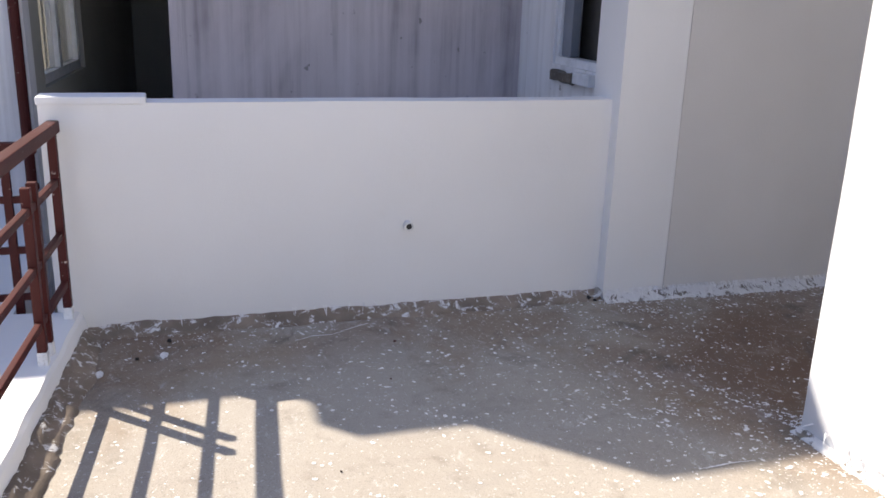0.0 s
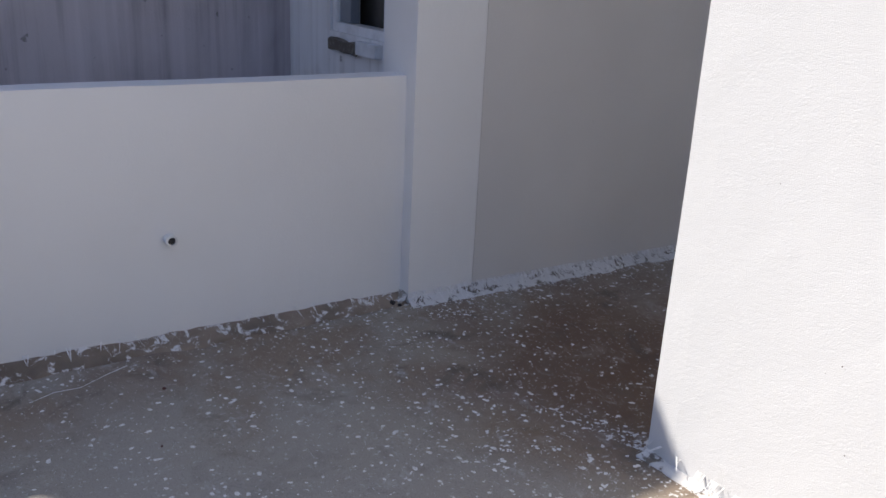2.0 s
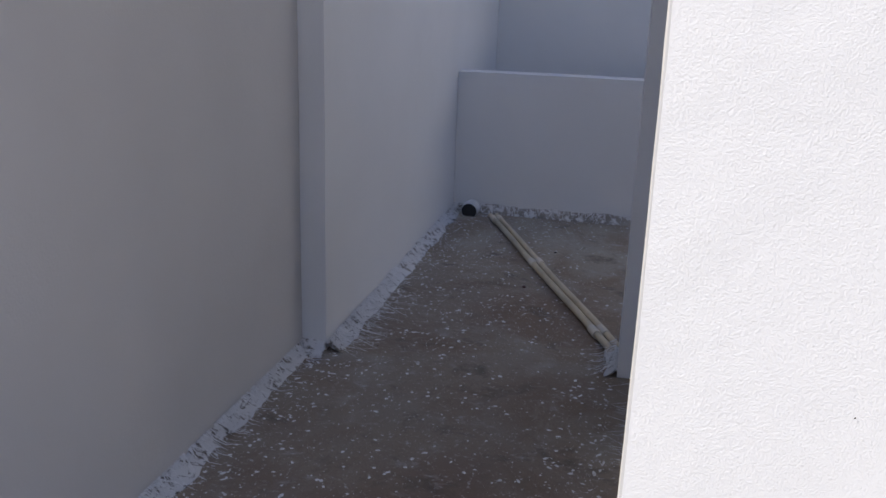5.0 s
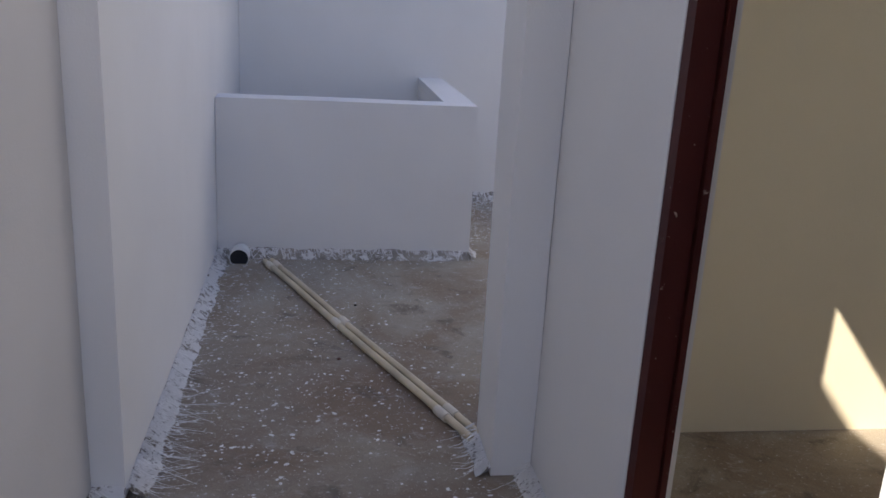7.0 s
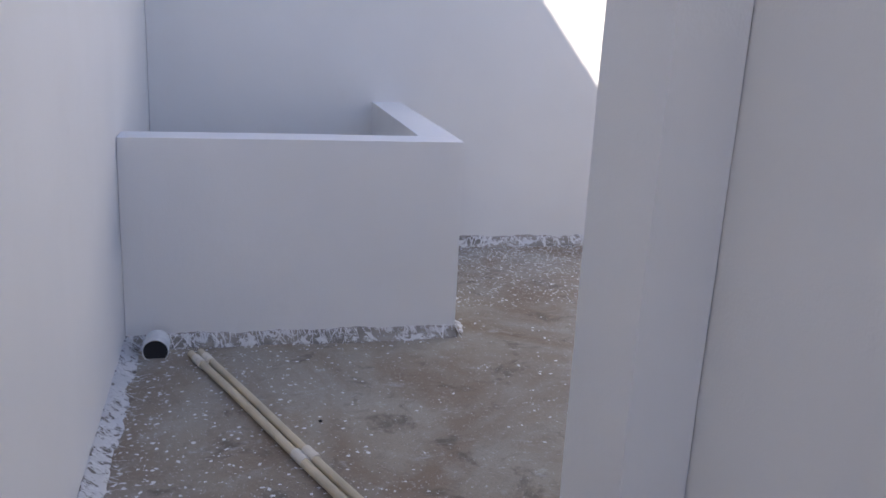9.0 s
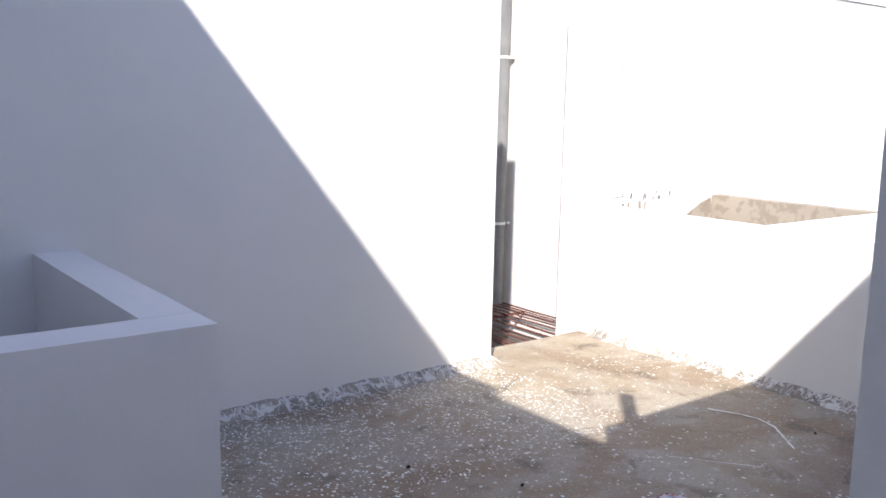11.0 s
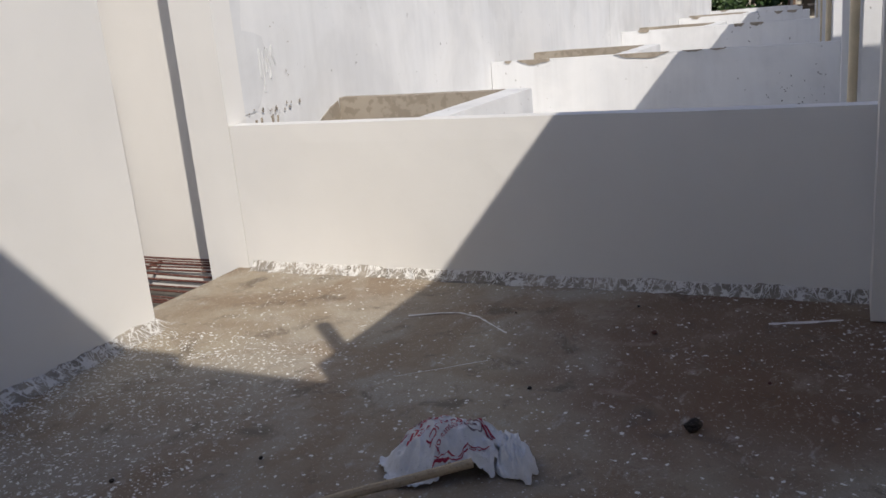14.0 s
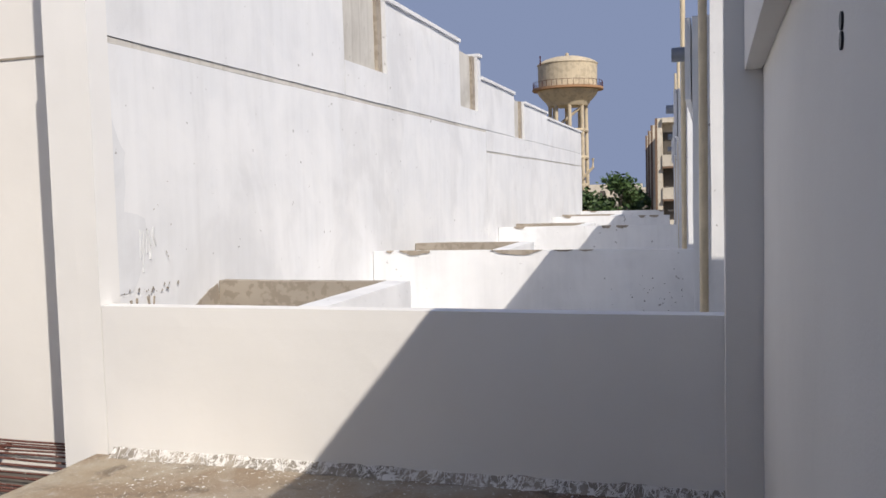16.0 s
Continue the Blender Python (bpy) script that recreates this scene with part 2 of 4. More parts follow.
FLATDARK = plain("brown_facade_trim", (0.20, 0.13, 0.09), 0.9, 0, None, 0.8)
GRASSY = plain("dry_earth", (0.26, 0.20, 0.13), 1.0, 0, (0.10, 0.11, 0.05), 0.08, 0.4, 0.8, 0.5)
LEAF = plain("green_leaves", (0.055, 0.105, 0.03), 0.6, 0, (0.09, 0.13, 0.04), 2.0)
BARK = plain("bark", (0.16, 0.12, 0.085), 0.95, 0, None, 6.0, 0.6)


def glass():
    m, t, b = nodes_of("window_glass")
    b.inputs["Base Color"].default_value = (0.86, 0.90, 0.93, 1)
    b.inputs["Roughness"].default_value = 0.05
    b.inputs["Transmission Weight"].default_value = 0.9
    b.inputs["IOR"].default_value = 1.3
    return m


GLASS = glass()


# ---- mesh helpers ----
def link(name, bm, material, parent=None, label="", smooth=False):
    me = bpy.data.meshes.new(name)
    bmesh.ops.recalc_face_normals(bm, faces=bm.faces)
    bm.to_mesh(me)
    bm.free()
    if smooth:
        for p in me.polygons:
            p.use_smooth = True
    me.materials.append(material)
    ob = new(name, me)
    if parent:
        ob.parent = parent
    if label:
        ob["label"] = label
    return ob


part = link


def structure(name, bm, material, label, category="wall", smooth=False):
    return tagged(link(name, bm, material, smooth=smooth), label, category, kind="structure")


def empty(name, label, category, at=(0, 0, 0), group=""):
    e = new(name)
    e.location = at
    return tagged(e, label, category, group)


def slab(bm, a, b, seg=0.0, rough=0.0, bevel=0.0):
    """A box between two corners; seg cuts it into a grid whose points stand a little out of true."""
    (x0, y0, z0), (x1, y1, z1) = a, b
    if not seg:
        r = bmesh.ops.create_cube(bm, size=1, matrix=Matrix.Translation(((x0 + x1) / 2, (y0 + y1) / 2, (z0 + z1) / 2))
                                  @ Matrix.Diagonal((x1 - x0, y1 - y0, z1 - z0, 1)))
        if bevel:
            es = {e for v in r["verts"] for e in v.link_edges}
            bmesh.ops.bevel(bm, geom=list(es), offset=bevel, segments=2, affect='EDGES', profile=0.6)
        return bm
    n = [max(1, min(40, round((q - p) / seg))) for p, q in zip(a, b)]
    made = {}

    def vert(i, j, k):
        if (i, j, k) not in made:
            p = Vector((x0 + (x1 - x0) * i / n[0], y0 + (y1 - y0) * j / n[1], z0 + (z1 - z0) * k / n[2]))
            d = noise.noise_vector(p * 1.7) * rough + noise.noise_vector(p * 9.0) * rough * 0.45
            edges = sum(q in (0, m) for q, m in zip((i, j, k), n))
            if edges >= 2:
                c = Vector(((x0 + x1) / 2, (y0 + y1) / 2, (z0 + z1) / 2))
                pull = Vector([(1 if q == 0 else -1 if q == m else 0) for q, m in zip((i, j, k), n)])
                d += pull * rough * 0.8
            made[(i, j, k)] = bm.verts.new(p + d)
        return made[(i, j, k)]

    for ax in range(3):
        u, w = [q for q in range(3) if q != ax]
        for side in (0, n[ax]):
            for i in range(n[u]):
                for j in range(n[w]):
                    q = []
                    for di, dj in ((0, 0), (1, 0), (1, 1), (0, 1)):
                        c = [0, 0, 0]
                        c[ax], c[u], c[w] = side, i + di, j + dj
                        q.append(vert(*c))
                    bm.faces.new(q)
    return bm


def block(a, b, seg=0.0, rough=0.0, bevel=0.0):
    return slab(bmesh.new(), a, b, seg, rough, bevel)


def tube(bm, p, q, r, sides=12, r2=None, cap=True):
    p, q = Vector(p), Vector(q)
    m = Matrix.Translation((p + q) / 2) @ (q - p).to_track_quat('Z', 'Y').to_matrix().to_4x4()
    bmesh.ops.create_cone(bm, cap_ends=cap, segments=sides, radius1=r, radius2=r if r2 is None else r2, depth=(q - p).length, matrix=m)
    return bm


def hollow(bm, p, q, r, inner, sides=20):
    """A pipe with a bore."""
    p, q = Vector(p), Vector(q)
    m = (q - p).to_track_quat('Z', 'Y').to_matrix()
    rings = []
    for at, rad in ((p, inner), (p, r), (q, r), (q, inner)):
        rings.append([bm.verts.new(at + m @ Vector((math.cos(a) * rad, math.sin(a) * rad, 0))) for a in (2 * math.pi * k / sides for k in range(sides))])
    for a, b in zip(rings, rings[1:] + rings[:1]):
        for k in range(sides):
            bm.faces.new((a[k], a[(k + 1) % sides], b[(k + 1) % sides], b[k]))
    return bm


def sweep(bm, points, r, sides=8):
    """A round bar along a line of points."""
    pts = [Vector(p) for p in points]
    rings = []
    for k, p in enumerate(pts):
        d = (pts[min(k + 1, len(pts) - 1)] - pts[max(k - 1, 0)]).normalized()
        m = d.to_track_quat('Z', 'Y').to_matrix()
        rings.append([bm.verts.new(p + m @ Vector((math.cos(a) * r, math.sin(a) * r, 0))) for a in (2 * math.pi * s / sides for s in range(sides))])
    for a, b in zip(rings, rings[1:]):
        for k in range(sides):
            bm.faces.new((a[k], a[(k + 1) % sides], b[(k + 1) % sides], b[k]))
    bm.faces.new(rings[0])
    bm.faces.new(rings[-1])
    return bm


rnd = random.Random(7)

# ---- ground and the terrace ----
structure("ground", block((-1500, -1500, GROUND - 1), (1500, 1500, GROUND)), GRASSY, "dry earth ground far below the roofs", "ground")


def terrace_floor():
    bm = bmesh.new()
    nx, ny = 90, 130
    x0, x1, y0, y1 = -0.12, X_EAST + 0.1, -2.60, 6.70
    grid = []
    for i in range(nx + 1):
        row = []
        for j in range(ny + 1):
            x, y = x0 + (x1 - x0) * i / nx, y0 + (y1 - y0) * j / ny
            z = 0.006 * noise.noise((x * 1.1, y * 1.1, 0)) + 0.0025 * noise.noise((x * 6, y * 6, 3)) - 0.003
            row.append(bm.verts.new((x, y, z)))
        grid.append(row)
    for i in range(nx):
        for j in range(ny):
            bm.faces.new((grid[i][j], grid[i + 1][j], grid[i + 1][j + 1], grid[i][j + 1]))
    return structure("floor", bm, FLOOR, "worn grey-brown cement screed with paint flecks", "floor", smooth=True)


terrace_floor()
structure("wall_under", block((-0.12, -2.9, GROUND), (X_EAST + 0.1, 6.7, -0.03)), SHADEWHITE, "plain house storeys below the terrace", "wall")

# west parapet and the tall west wall with its two steps
structure("wall_parapet_west", block((-0.13, -2.432, 0), (0, 0.02, PAR), 0.12, 0.003), WHITE, "low white painted parapet with a rounded top", "parapet", smooth=False)
structure("trim_parapet_cap", block((-0.135, -2.435, PAR - 0.01), (0.004, -2.035, PAR + 0.022), 0, 0, 0.008), WHITE, "raised white cap at the parapet's end", "cap")
structure("wall_pilaster_west", block((-0.2, 0.0, 0), (X_PIL, Y_PIL, TALL), 0.12, 0.003), WHITE, "off-white painted pilaster beside the parapet", "pilaster")
west = structure("wall_west", block((-0.3, Y_PIL, 0), (X_WALL, Y_STEP, TALL), 0.2, 0.003), GREYWALL, "tall grey-beige painted wall", "wall")
for v in west.data.vertices:
    v.co.x += SKEW * (v.co.y - Y_PIL)
structure("wall_west_step", block((-0.3, Y_STEP, 0), (X_STEP, Y_NORTH + 0.2, TALL), 0.2, 0.003), WHITE, "tall white wall that steps out", "wall")
structure("wall_north", block((X_STEP, Y_NORTH, 0), (X_NEND, Y_NORTH + 0.2, NORTH_TOP), 0.2, 0.003), WHITE, "tall white painted boundary wall", "wall")

# low walls round the shaft in the corner
structure("wall_shaft_front", block((X_STEP, Y_SHAFT, 0), (X_SHAFT, Y_SHAFT + 0.19, 0.965), 0.1, 0.003), WHITE, "low white wall round an open shaft", "wall")
structure("wall_shaft_side", block((X_SHAFT - 0.19, Y_SHAFT + 0.19, 0), (X_SHAFT, Y_NORTH, 0.965), 0.1, 0.003), WHITE, "low white side wall of the shaft", "wall")

# east parapet and the wall end beside it
structure("wall_parapet_east", block((X_EAST, Y_ER - 0.02, 0), (X_EAST + 0.13, Y_EL, PAR + 0.008), 0.12, 0.003), WHITE, "low white painted parapet with a rounded top", "parapet")
structure("wall_end_east", block((X_EAST, Y_EL, -0.4), (X_EAST + 0.2, Y_EL + 0.34, 3.28), 0.15, 0.003), WHITE, "white wall end beside the duct", "wall")
structure("wall_duct_back", block((X_DUCT, 6.95, -3), (X_DUCT + 0.2, 9.8, 4.2), 0.3, 0.003), CREAMWALL, "cream painted wall of the service duct", "wall")
structure("wall_duct_north", block((1.0, 9.6, -3), (X_DUCT, 9.8, 4.2)), CREAMWALL, "plain far wall of the service duct", "wall")
# raised and coloured near black, for the shade between the bars above
structure("floor_duct", block((1.0, 6.7, -3.1), (X_DUCT, 9.6, -0.45)), SHADEDARK, "service duct floor, darkened to stand for shade", "floor")

# stair block with its doorway
structure("wall_block_south", block((BPX, BY, 0), (5.1, BY + 0.13, ROOF), 0.1, 0.003), ROUGHCAST, "sunlit white wall with a rough sprayed texture", "wall")
structure("wall_block_corner", block((BPX + 0.001, BY + 0.13, 0), (BX + 0.13, BY + 0.24, ROOF), 0.1, 0.003), WHITE, "white corner pilaster beside the doorway", "pilaster")
structure("wall_block_west", block((BX, 1.36, 0), (BX + 0.13, BYN, ROOF), 0.1, 0.003), WHITE, "shaded white wall beside the doorway", "wall")
structure("wall_block_lintel", block((BX, BY + 0.24, 2.12), (BX + 0.13, 1.36, ROOF), 0.1, 0.003), WHITE, "white wall above the doorway", "wall")
structure("wall_block_pilaster", block((BPX, 2.195, 0), (BX, 2.49, ROOF), 0.1, 0.003), WHITE, "narrow white corner pilaster", "pilaster")
# the block's north side takes the white with shade in its colour
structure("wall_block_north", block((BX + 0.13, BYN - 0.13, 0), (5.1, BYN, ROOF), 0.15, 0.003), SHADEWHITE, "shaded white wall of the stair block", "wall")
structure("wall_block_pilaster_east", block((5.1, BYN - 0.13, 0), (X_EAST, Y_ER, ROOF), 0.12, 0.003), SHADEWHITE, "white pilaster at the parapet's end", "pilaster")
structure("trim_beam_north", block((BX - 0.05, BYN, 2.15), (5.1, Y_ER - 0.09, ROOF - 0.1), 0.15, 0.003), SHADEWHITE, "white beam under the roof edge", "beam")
# cut low: the unseen opening above is added to let sky light in
structure("wall_block_east", block((5.1, BY, 0), (5.23, BYN - 0.13, 1.0)), ROOM, "low inner wall, left open above to light the room", "wall")
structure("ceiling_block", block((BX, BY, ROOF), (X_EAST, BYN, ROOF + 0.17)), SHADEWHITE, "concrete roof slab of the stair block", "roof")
structure("wall_room_lining", block((BX + 0.132, BYN - 0.18, 0.0), (5.1, BYN - 0.132, ROOF - 0.003)), ROOM, "ochre painted wall inside the stair room", "wall")


def door_frame():
    e = empty("door_frame", "dark red oxide painted steel door frame, paint-splashed", "door frame", (BX, 0.7, 0))
    for y, inner in ((BY + 0.242, 1), (1.312, -1)):
        y -= 0.7
        bm = block((0.002, y, 0), (0.066, y + 0.046, 2.118), 0.25, 0.0012)
        slab(bm, (0.069, y + (0 if inner > 0 else -0.010), 0), (0.086, y + 0.046 + (0.010 if inner > 0 else 0), 2.118), 0.25, 0.0012)
        part("jamb", bm, REDPAINT, e)
    part("head", block((0.004, BY + 0.289 - 0.7, 2.07), (0.066, 1.311 - 0.7, 2.118)), REDPAINT, e)
    return e


door_frame()


# ---- mortar fillets and splashed paint along the foot of the walls ----
def fillet(name, p, q, inward, width=0.055, height=0.05, material=FILLET, label="rough mortar fillet splashed with whitewash"):
    p, q, n = Vector((*p, 0)), Vector((*q, 0)), Vector((*inward, 0))
    L = (q - p).length
    steps = max(2, int(L / 0.025))
    bm = bmesh.new()
    rows = []
    for k in range(steps + 1):
        c = p.lerp(q, k / steps)
        w = width * (0.9 + 0.35 * noise.noise(c * 5) + 0.15 * noise.noise(c * 19))
        h = height * (0.9 + 0.3 * noise.noise(c * 5 + Vector((3, 1, 0))) + 0.16 * noise.noise(c * 19))
        prof = [(-0.01, h), (0.006, h), (w * 0.3, h * 0.55), (w * 0.65, h * 0.25), (w, 0.0), (w, -0.02)]
        rows.append([bm.verts.new(c + n * (a + 0.006 * noise.noise((c.x * 40, c.y * 40, a * 60))) + Vector((0, 0, z))) for a, z in prof])
    for a, b in zip(rows, rows[1:]):
        for k in range(len(a) - 1):
            bm.faces.new((a[k], a[k + 1], b[k + 1], b[k]))
    return structure(name, bm, material, label, "trim", smooth=True)


fillet("baseboard_west_parapet", (0, -2.34), (0, 0.0), (1, 0), 0.085, 0.04, FILLET_BROWN)
fillet("baseboard_pilaster", (X_PIL, 0), (X_PIL, Y_PIL), (1, 0), 0.05, 0.03, FILLET_WHITE)
fillet("baseboard_pilaster_return", (0.0, 0.0), (X_PIL, 0.0), (0, -1), 0.05, 0.05)
fillet("baseboard_west", (X_WALL, Y_PIL), (X_INNER, Y_STEP), (1, 0), 0.062, 0.04, FILLET_WHITE)
fillet("baseboard_step_return", (X_INNER, Y_STEP), (X_STEP, Y_STEP), (0, -1), 0.08, 0.05, FILLET_WHITE)
fillet("baseboard_west_step", (X_STEP, Y_STEP), (X_STEP, Y_SHAFT), (1, 0), 0.075, 0.045, FILLET_WHITE)
fillet("baseboard_shaft_front", (X_STEP, Y_SHAFT), (X_SHAFT, Y_SHAFT), (0, -1), 0.06, 0.055)
fillet("baseboard_shaft_side", (X_SHAFT, Y_SHAFT - 0.02), (X_SHAFT, Y_NORTH), (1, 0), 0.06, 0.05)
fillet("baseboard_north", (X_SHAFT, Y_NORTH), (X_NEND, Y_NORTH), (0, -1), 0.065, 0.065)
fillet("baseboard_east", (X_EAST, Y_ER), (X_EAST, Y_EL - 0.05), (-1, 0), 0.07, 0.055)
fillet("baseboard_block_north", (1.5, BYN), (5.1, BYN), (0, 1), 0.07, 0.05)
fillet("baseboard_block_pilaster", (BPX, 2.195), (BPX, 2.49), (-1, 0), 0.06, 0.04, FILLET_WHITE)
fillet("baseboard_block_west", (BX, 1.36), (BX, 2.195), (-1, 0), 0.07, 0.05, FILLET_WHITE)
fillet("baseboard_block_south", (BPX, BY), (4.0, BY), (0, -1), 0.035, 0.014, FILLET_WHITE)

# walls' list for paint: start, end, inward normal, reach, flecks
FEET = [((0, -2.3), (0, 0), (1, 0), 0.16, 500), ((X_PIL, 0), (X_PIL, Y_PIL), (1, 0), 0.18, 200), ((X_WALL, Y_PIL), (X_INNER, Y_STEP), (1, 0), 0.22, 700),
        ((X_STEP, Y_STEP), (X_STEP, Y_SHAFT), (1, 0), 0.2, 600), ((X_STEP, Y_SHAFT), (X_SHAFT, Y_SHAFT), (0, -1), 0.12, 250),
        ((X_SHAFT, Y_SHAFT), (X_SHAFT, Y_NORTH), (1, 0), 0.2, 200), ((X_SHAFT, Y_NORTH), (X_NEND, Y_NORTH), (0, -1), 1.25, 9000),
        ((X_EAST, Y_ER), (X_EAST, Y_EL), (-1, 0), 0.16, 500), ((1.5, BYN), (5.1, BYN), (0, 1), 0.25, 600),
        ((BPX, 0.1), (BPX, 2.4), (-1, 0), 0.2, 400), ((BPX, BY), (4.0, BY), (0, -1), 0.22, 900), ((BPX, BY), (BPX, BY + 0.1), (-1, -0.4), 0.35, 200)]


def floor_z(x, y):
    return 0.006 * noise.noise((x * 1.1, y * 1.1, 0)) + 0.0025 * noise.noise((x * 6, y * 6, 3)) - 0.003


def inside(x, y):
    if BPX - 0.01 < x < 5.3 and BY < y < BYN:
        return False
    if X_STEP < x < X_SHAFT and y > Y_SHAFT:
        return False
    if y > Y_STEP and x < X_STEP or x < 0.01 or y > Y_NORTH or x > X_EAST or y < -2.3:
        return False
    return True


def blob(bm, x, y, r, stretch, turn, points=7):
    vs = []
    for k in range(points):
        a = 2 * math.pi * k / points
        q = r * rnd.uniform(0.55, 1.25)
        u, v = math.cos(a) * q * stretch, math.sin(a) * q
        px, py = x + u * math.cos(turn) - v * math.sin(turn), y + u * math.sin(turn) + v * math.cos(turn)
        vs.append(bm.verts.new((px, py, floor_z(px, py) + 0.0016)))
    bm.faces.new(vs)


def flecks():
    bm = bmesh.new()
    for p, q, n, reach, count in FEET:
        p, q, n = Vector(p), Vector(q), Vector(n)
        for _ in range(count):
            c = p.lerp(q, rnd.random()) + n * (0.02 + reach * rnd.random() ** 2.0)
            if inside(c.x, c.y):
                blob(bm, c.x, c.y, 0.0012 + 0.0062 * rnd.random() ** 3, rnd.uniform(1, 2.2), math.atan2(n.y, n.x) + rnd.gauss(0, 0.9), 7)
    for _ in range(52000):
        x, y = rnd.uniform(0.05, 5.3), rnd.uniform(-2.3, 6.15)
        dens = 0.5 + 0.9 * noise.noise((x * 0.9, y * 0.9, 5)) + 0.4 * noise.noise((x * 3, y * 3, 8))
        if inside(x, y) and rnd.random() < dens:
            blob(bm, x, y, 0.001 + 0.0078 * rnd.random() ** 5, rnd.uniform(0.9, 1.6), rnd.uniform(0, 6.3), 6)
    spots = [(rnd.uniform(0.1, 5.2), rnd.uniform(-2.2, 6.1)) for _ in range(120)] + [(rnd.gauss(1.25, 0.3), rnd.gauss(-0.1, 0.35)) for _ in range(70)] + [(rnd.gauss(0.3, 0.25), rnd.gauss(-0.1, 0.3)) for _ in range(30)]
    for x, y in spots:
        if inside(x, y):
            for _ in range(rnd.randint(3, 14)):
                blob(bm, x + rnd.gauss(0, 0.05), y + rnd.gauss(0, 0.04), 0.0012 + 0.0075 * rnd.random() ** 3, rnd.uniform(1, 1.9), rnd.uniform(0, 6.3), 8)
    return tagged(link("paint_flecks", bm, SPLASH), "white paint flecks dried on the cement floor", "paint flecks", kind="stuff")


flecks()


def drips(name, p, q, n, count, reach, label="white paint runs along the foot of the wall"):
    """Tongues of whitewash that run out over the fillet on to the floor."""
    bm = bmesh.new()
    p, q, n = Vector(p), Vector(q), Vector(n)
    side = (q - p).normalized()
    for _ in range(count):
        c = p.lerp(q, rnd.random())
        ln, w = reach * (0.25 + 1.15 * rnd.random() ** 2), rnd.uniform(0.001, 0.0042)
        lean = rnd.gauss(0, 0.5)
        left, right = [], []
        for k in range(6):
            s = k / 5
            m = c + n * (0.008 + ln * s) + side * lean * ln * s
            hw = w * (1 - 0.75 * s) * rnd.uniform(0.7, 1.2)
            z = 0.006 + 0.05 * max(0, 1 - (0.008 + ln * s) / 0.075)
            for lst, sg in ((left, -1), (right, 1)):
                o = m + side * hw * sg
                lst.append(bm.verts.new((o.x, o.y, z + 0.004)))
        for k in range(5):
            bm.faces.new((left[k], left[k + 1], right[k + 1], right[k]))
    return tagged(link(name, bm, SPLASH), label, "paint runs", kind="stuff")


drips("paint_runs", (X_EAST, Y_ER), (X_EAST, Y_EL - 0.1), (-1, 0), 330, 0.075)
drips("paint_runs", (1.76, Y_NORTH), (X_NEND, Y_NORTH), (0, -1), 170, 0.10)
drips("paint_runs", (X_STEP, Y_STEP), (X_STEP, Y_SHAFT), (1, 0), 286, 0.10)
drips("paint_runs", (X_WALL, Y_PIL), (X_INNER, Y_STEP), (1, 0), 300, 0.09)
drips("paint_runs", (0, -2.3), (0, 0), (1, 0), 40, 0.04)
drips("paint_runs", (X_PIL, 0), (X_PIL, Y_PIL), (1, 0), 45, 0.06)
drips("paint_runs", (X_STEP, Y_SHAFT), (X_SHAFT, Y_SHAFT), (0, -1), 132, 0.07)
drips("paint_runs", (BPX, 2.195), (BPX, 2.49), (-1, 0), 55, 0.1)
drips("paint_runs", (BPX, BY), (2.6, BY), (0, -1), 70, 0.06)
drips("paint_runs", (X_STEP, Y_STEP + 0.02), (X_STEP, Y_STEP + 0.7), (1, 0), 130, 0.17)
drips("paint_runs", (BX, 1.4), (BX, 2.19), (-1, 0), 90, 0.12)

# ---- kerb and railings at the terrace's front edge ----
KERB = Matrix.Translation((0, -2.312, 0)) @ Matrix.Rotation(radians(-4.9), 4, 'Z')


def kerb():
    bm = bmesh.new()
    prof = [(0.0, 0.0), (-0.012, 0.05), (-0.022, 0.085), (-0.034, 0.10), (-0.34, 0.10), (-0.36, 0.02), (-0.36, -0.4), (0.0, -0.4)]
    rows = []
    for k in range(81):
        x = 0.0 + 6.0 * k / 80
        rows.append([bm.verts.new(KERB @ Vector((x, y + 0.006 * noise.noise((x * 6, y * 30, 1)), z + 0.004 * noise.noise((x * 5, y * 20, 9))))) for y, z in prof])
    for a, b in zip(rows, rows[1:]):
        for k in range(len(a)):
            bm.faces.new((a[k], a[(k + 1) % len(a)], b[(k + 1) % len(a)], b[k]))
    return structure("kerb", bm, WHITE, "white painted kerb along the terrace edge", "kerb", smooth=False)


kerb()
fillet("baseboard_kerb", (0.05, -2.318), (4.0, -2.655), (0.0, 1.0), 0.085, 0.055, FILLET_BROWN)
structure("floor_balcony", block((-4, -4.0, -0.25), (6, -2.66, -0.02), 0.4, 0.004), WHITE, "white plastered slab beyond the kerb", "slab")


def railing(name, m, length, posts, label):
    e = empty(name, label, "railing")
    e.matrix_world = m
    top, foot = 0.79, 0.0
    part("top_rail", block((0, -0.022, top - 0.045), (length, 0.022, top), 0, 0, 0.004), REDPAINT, e)
    for x, up in posts:
        part("post", block((x - 0.016, -0.016, foot + 0.05), (x + 0.016, 0.016, up), 0, 0, 0.003), REDPAINT, e)
        part("post_foot", block((x - 0.018, -0.018, foot), (x + 0.018, 0.018, foot + 0.05), 0, 0, 0.003), SPLASH, e, "whitewashed post foot")
    for z in (0.15, 0.35, 0.56):
        part("rail", block((0.02, -0.011, z - 0.014), (length, 0.011, z + 0.014), 0, 0, 0.003), REDPAINT, e)
    return e


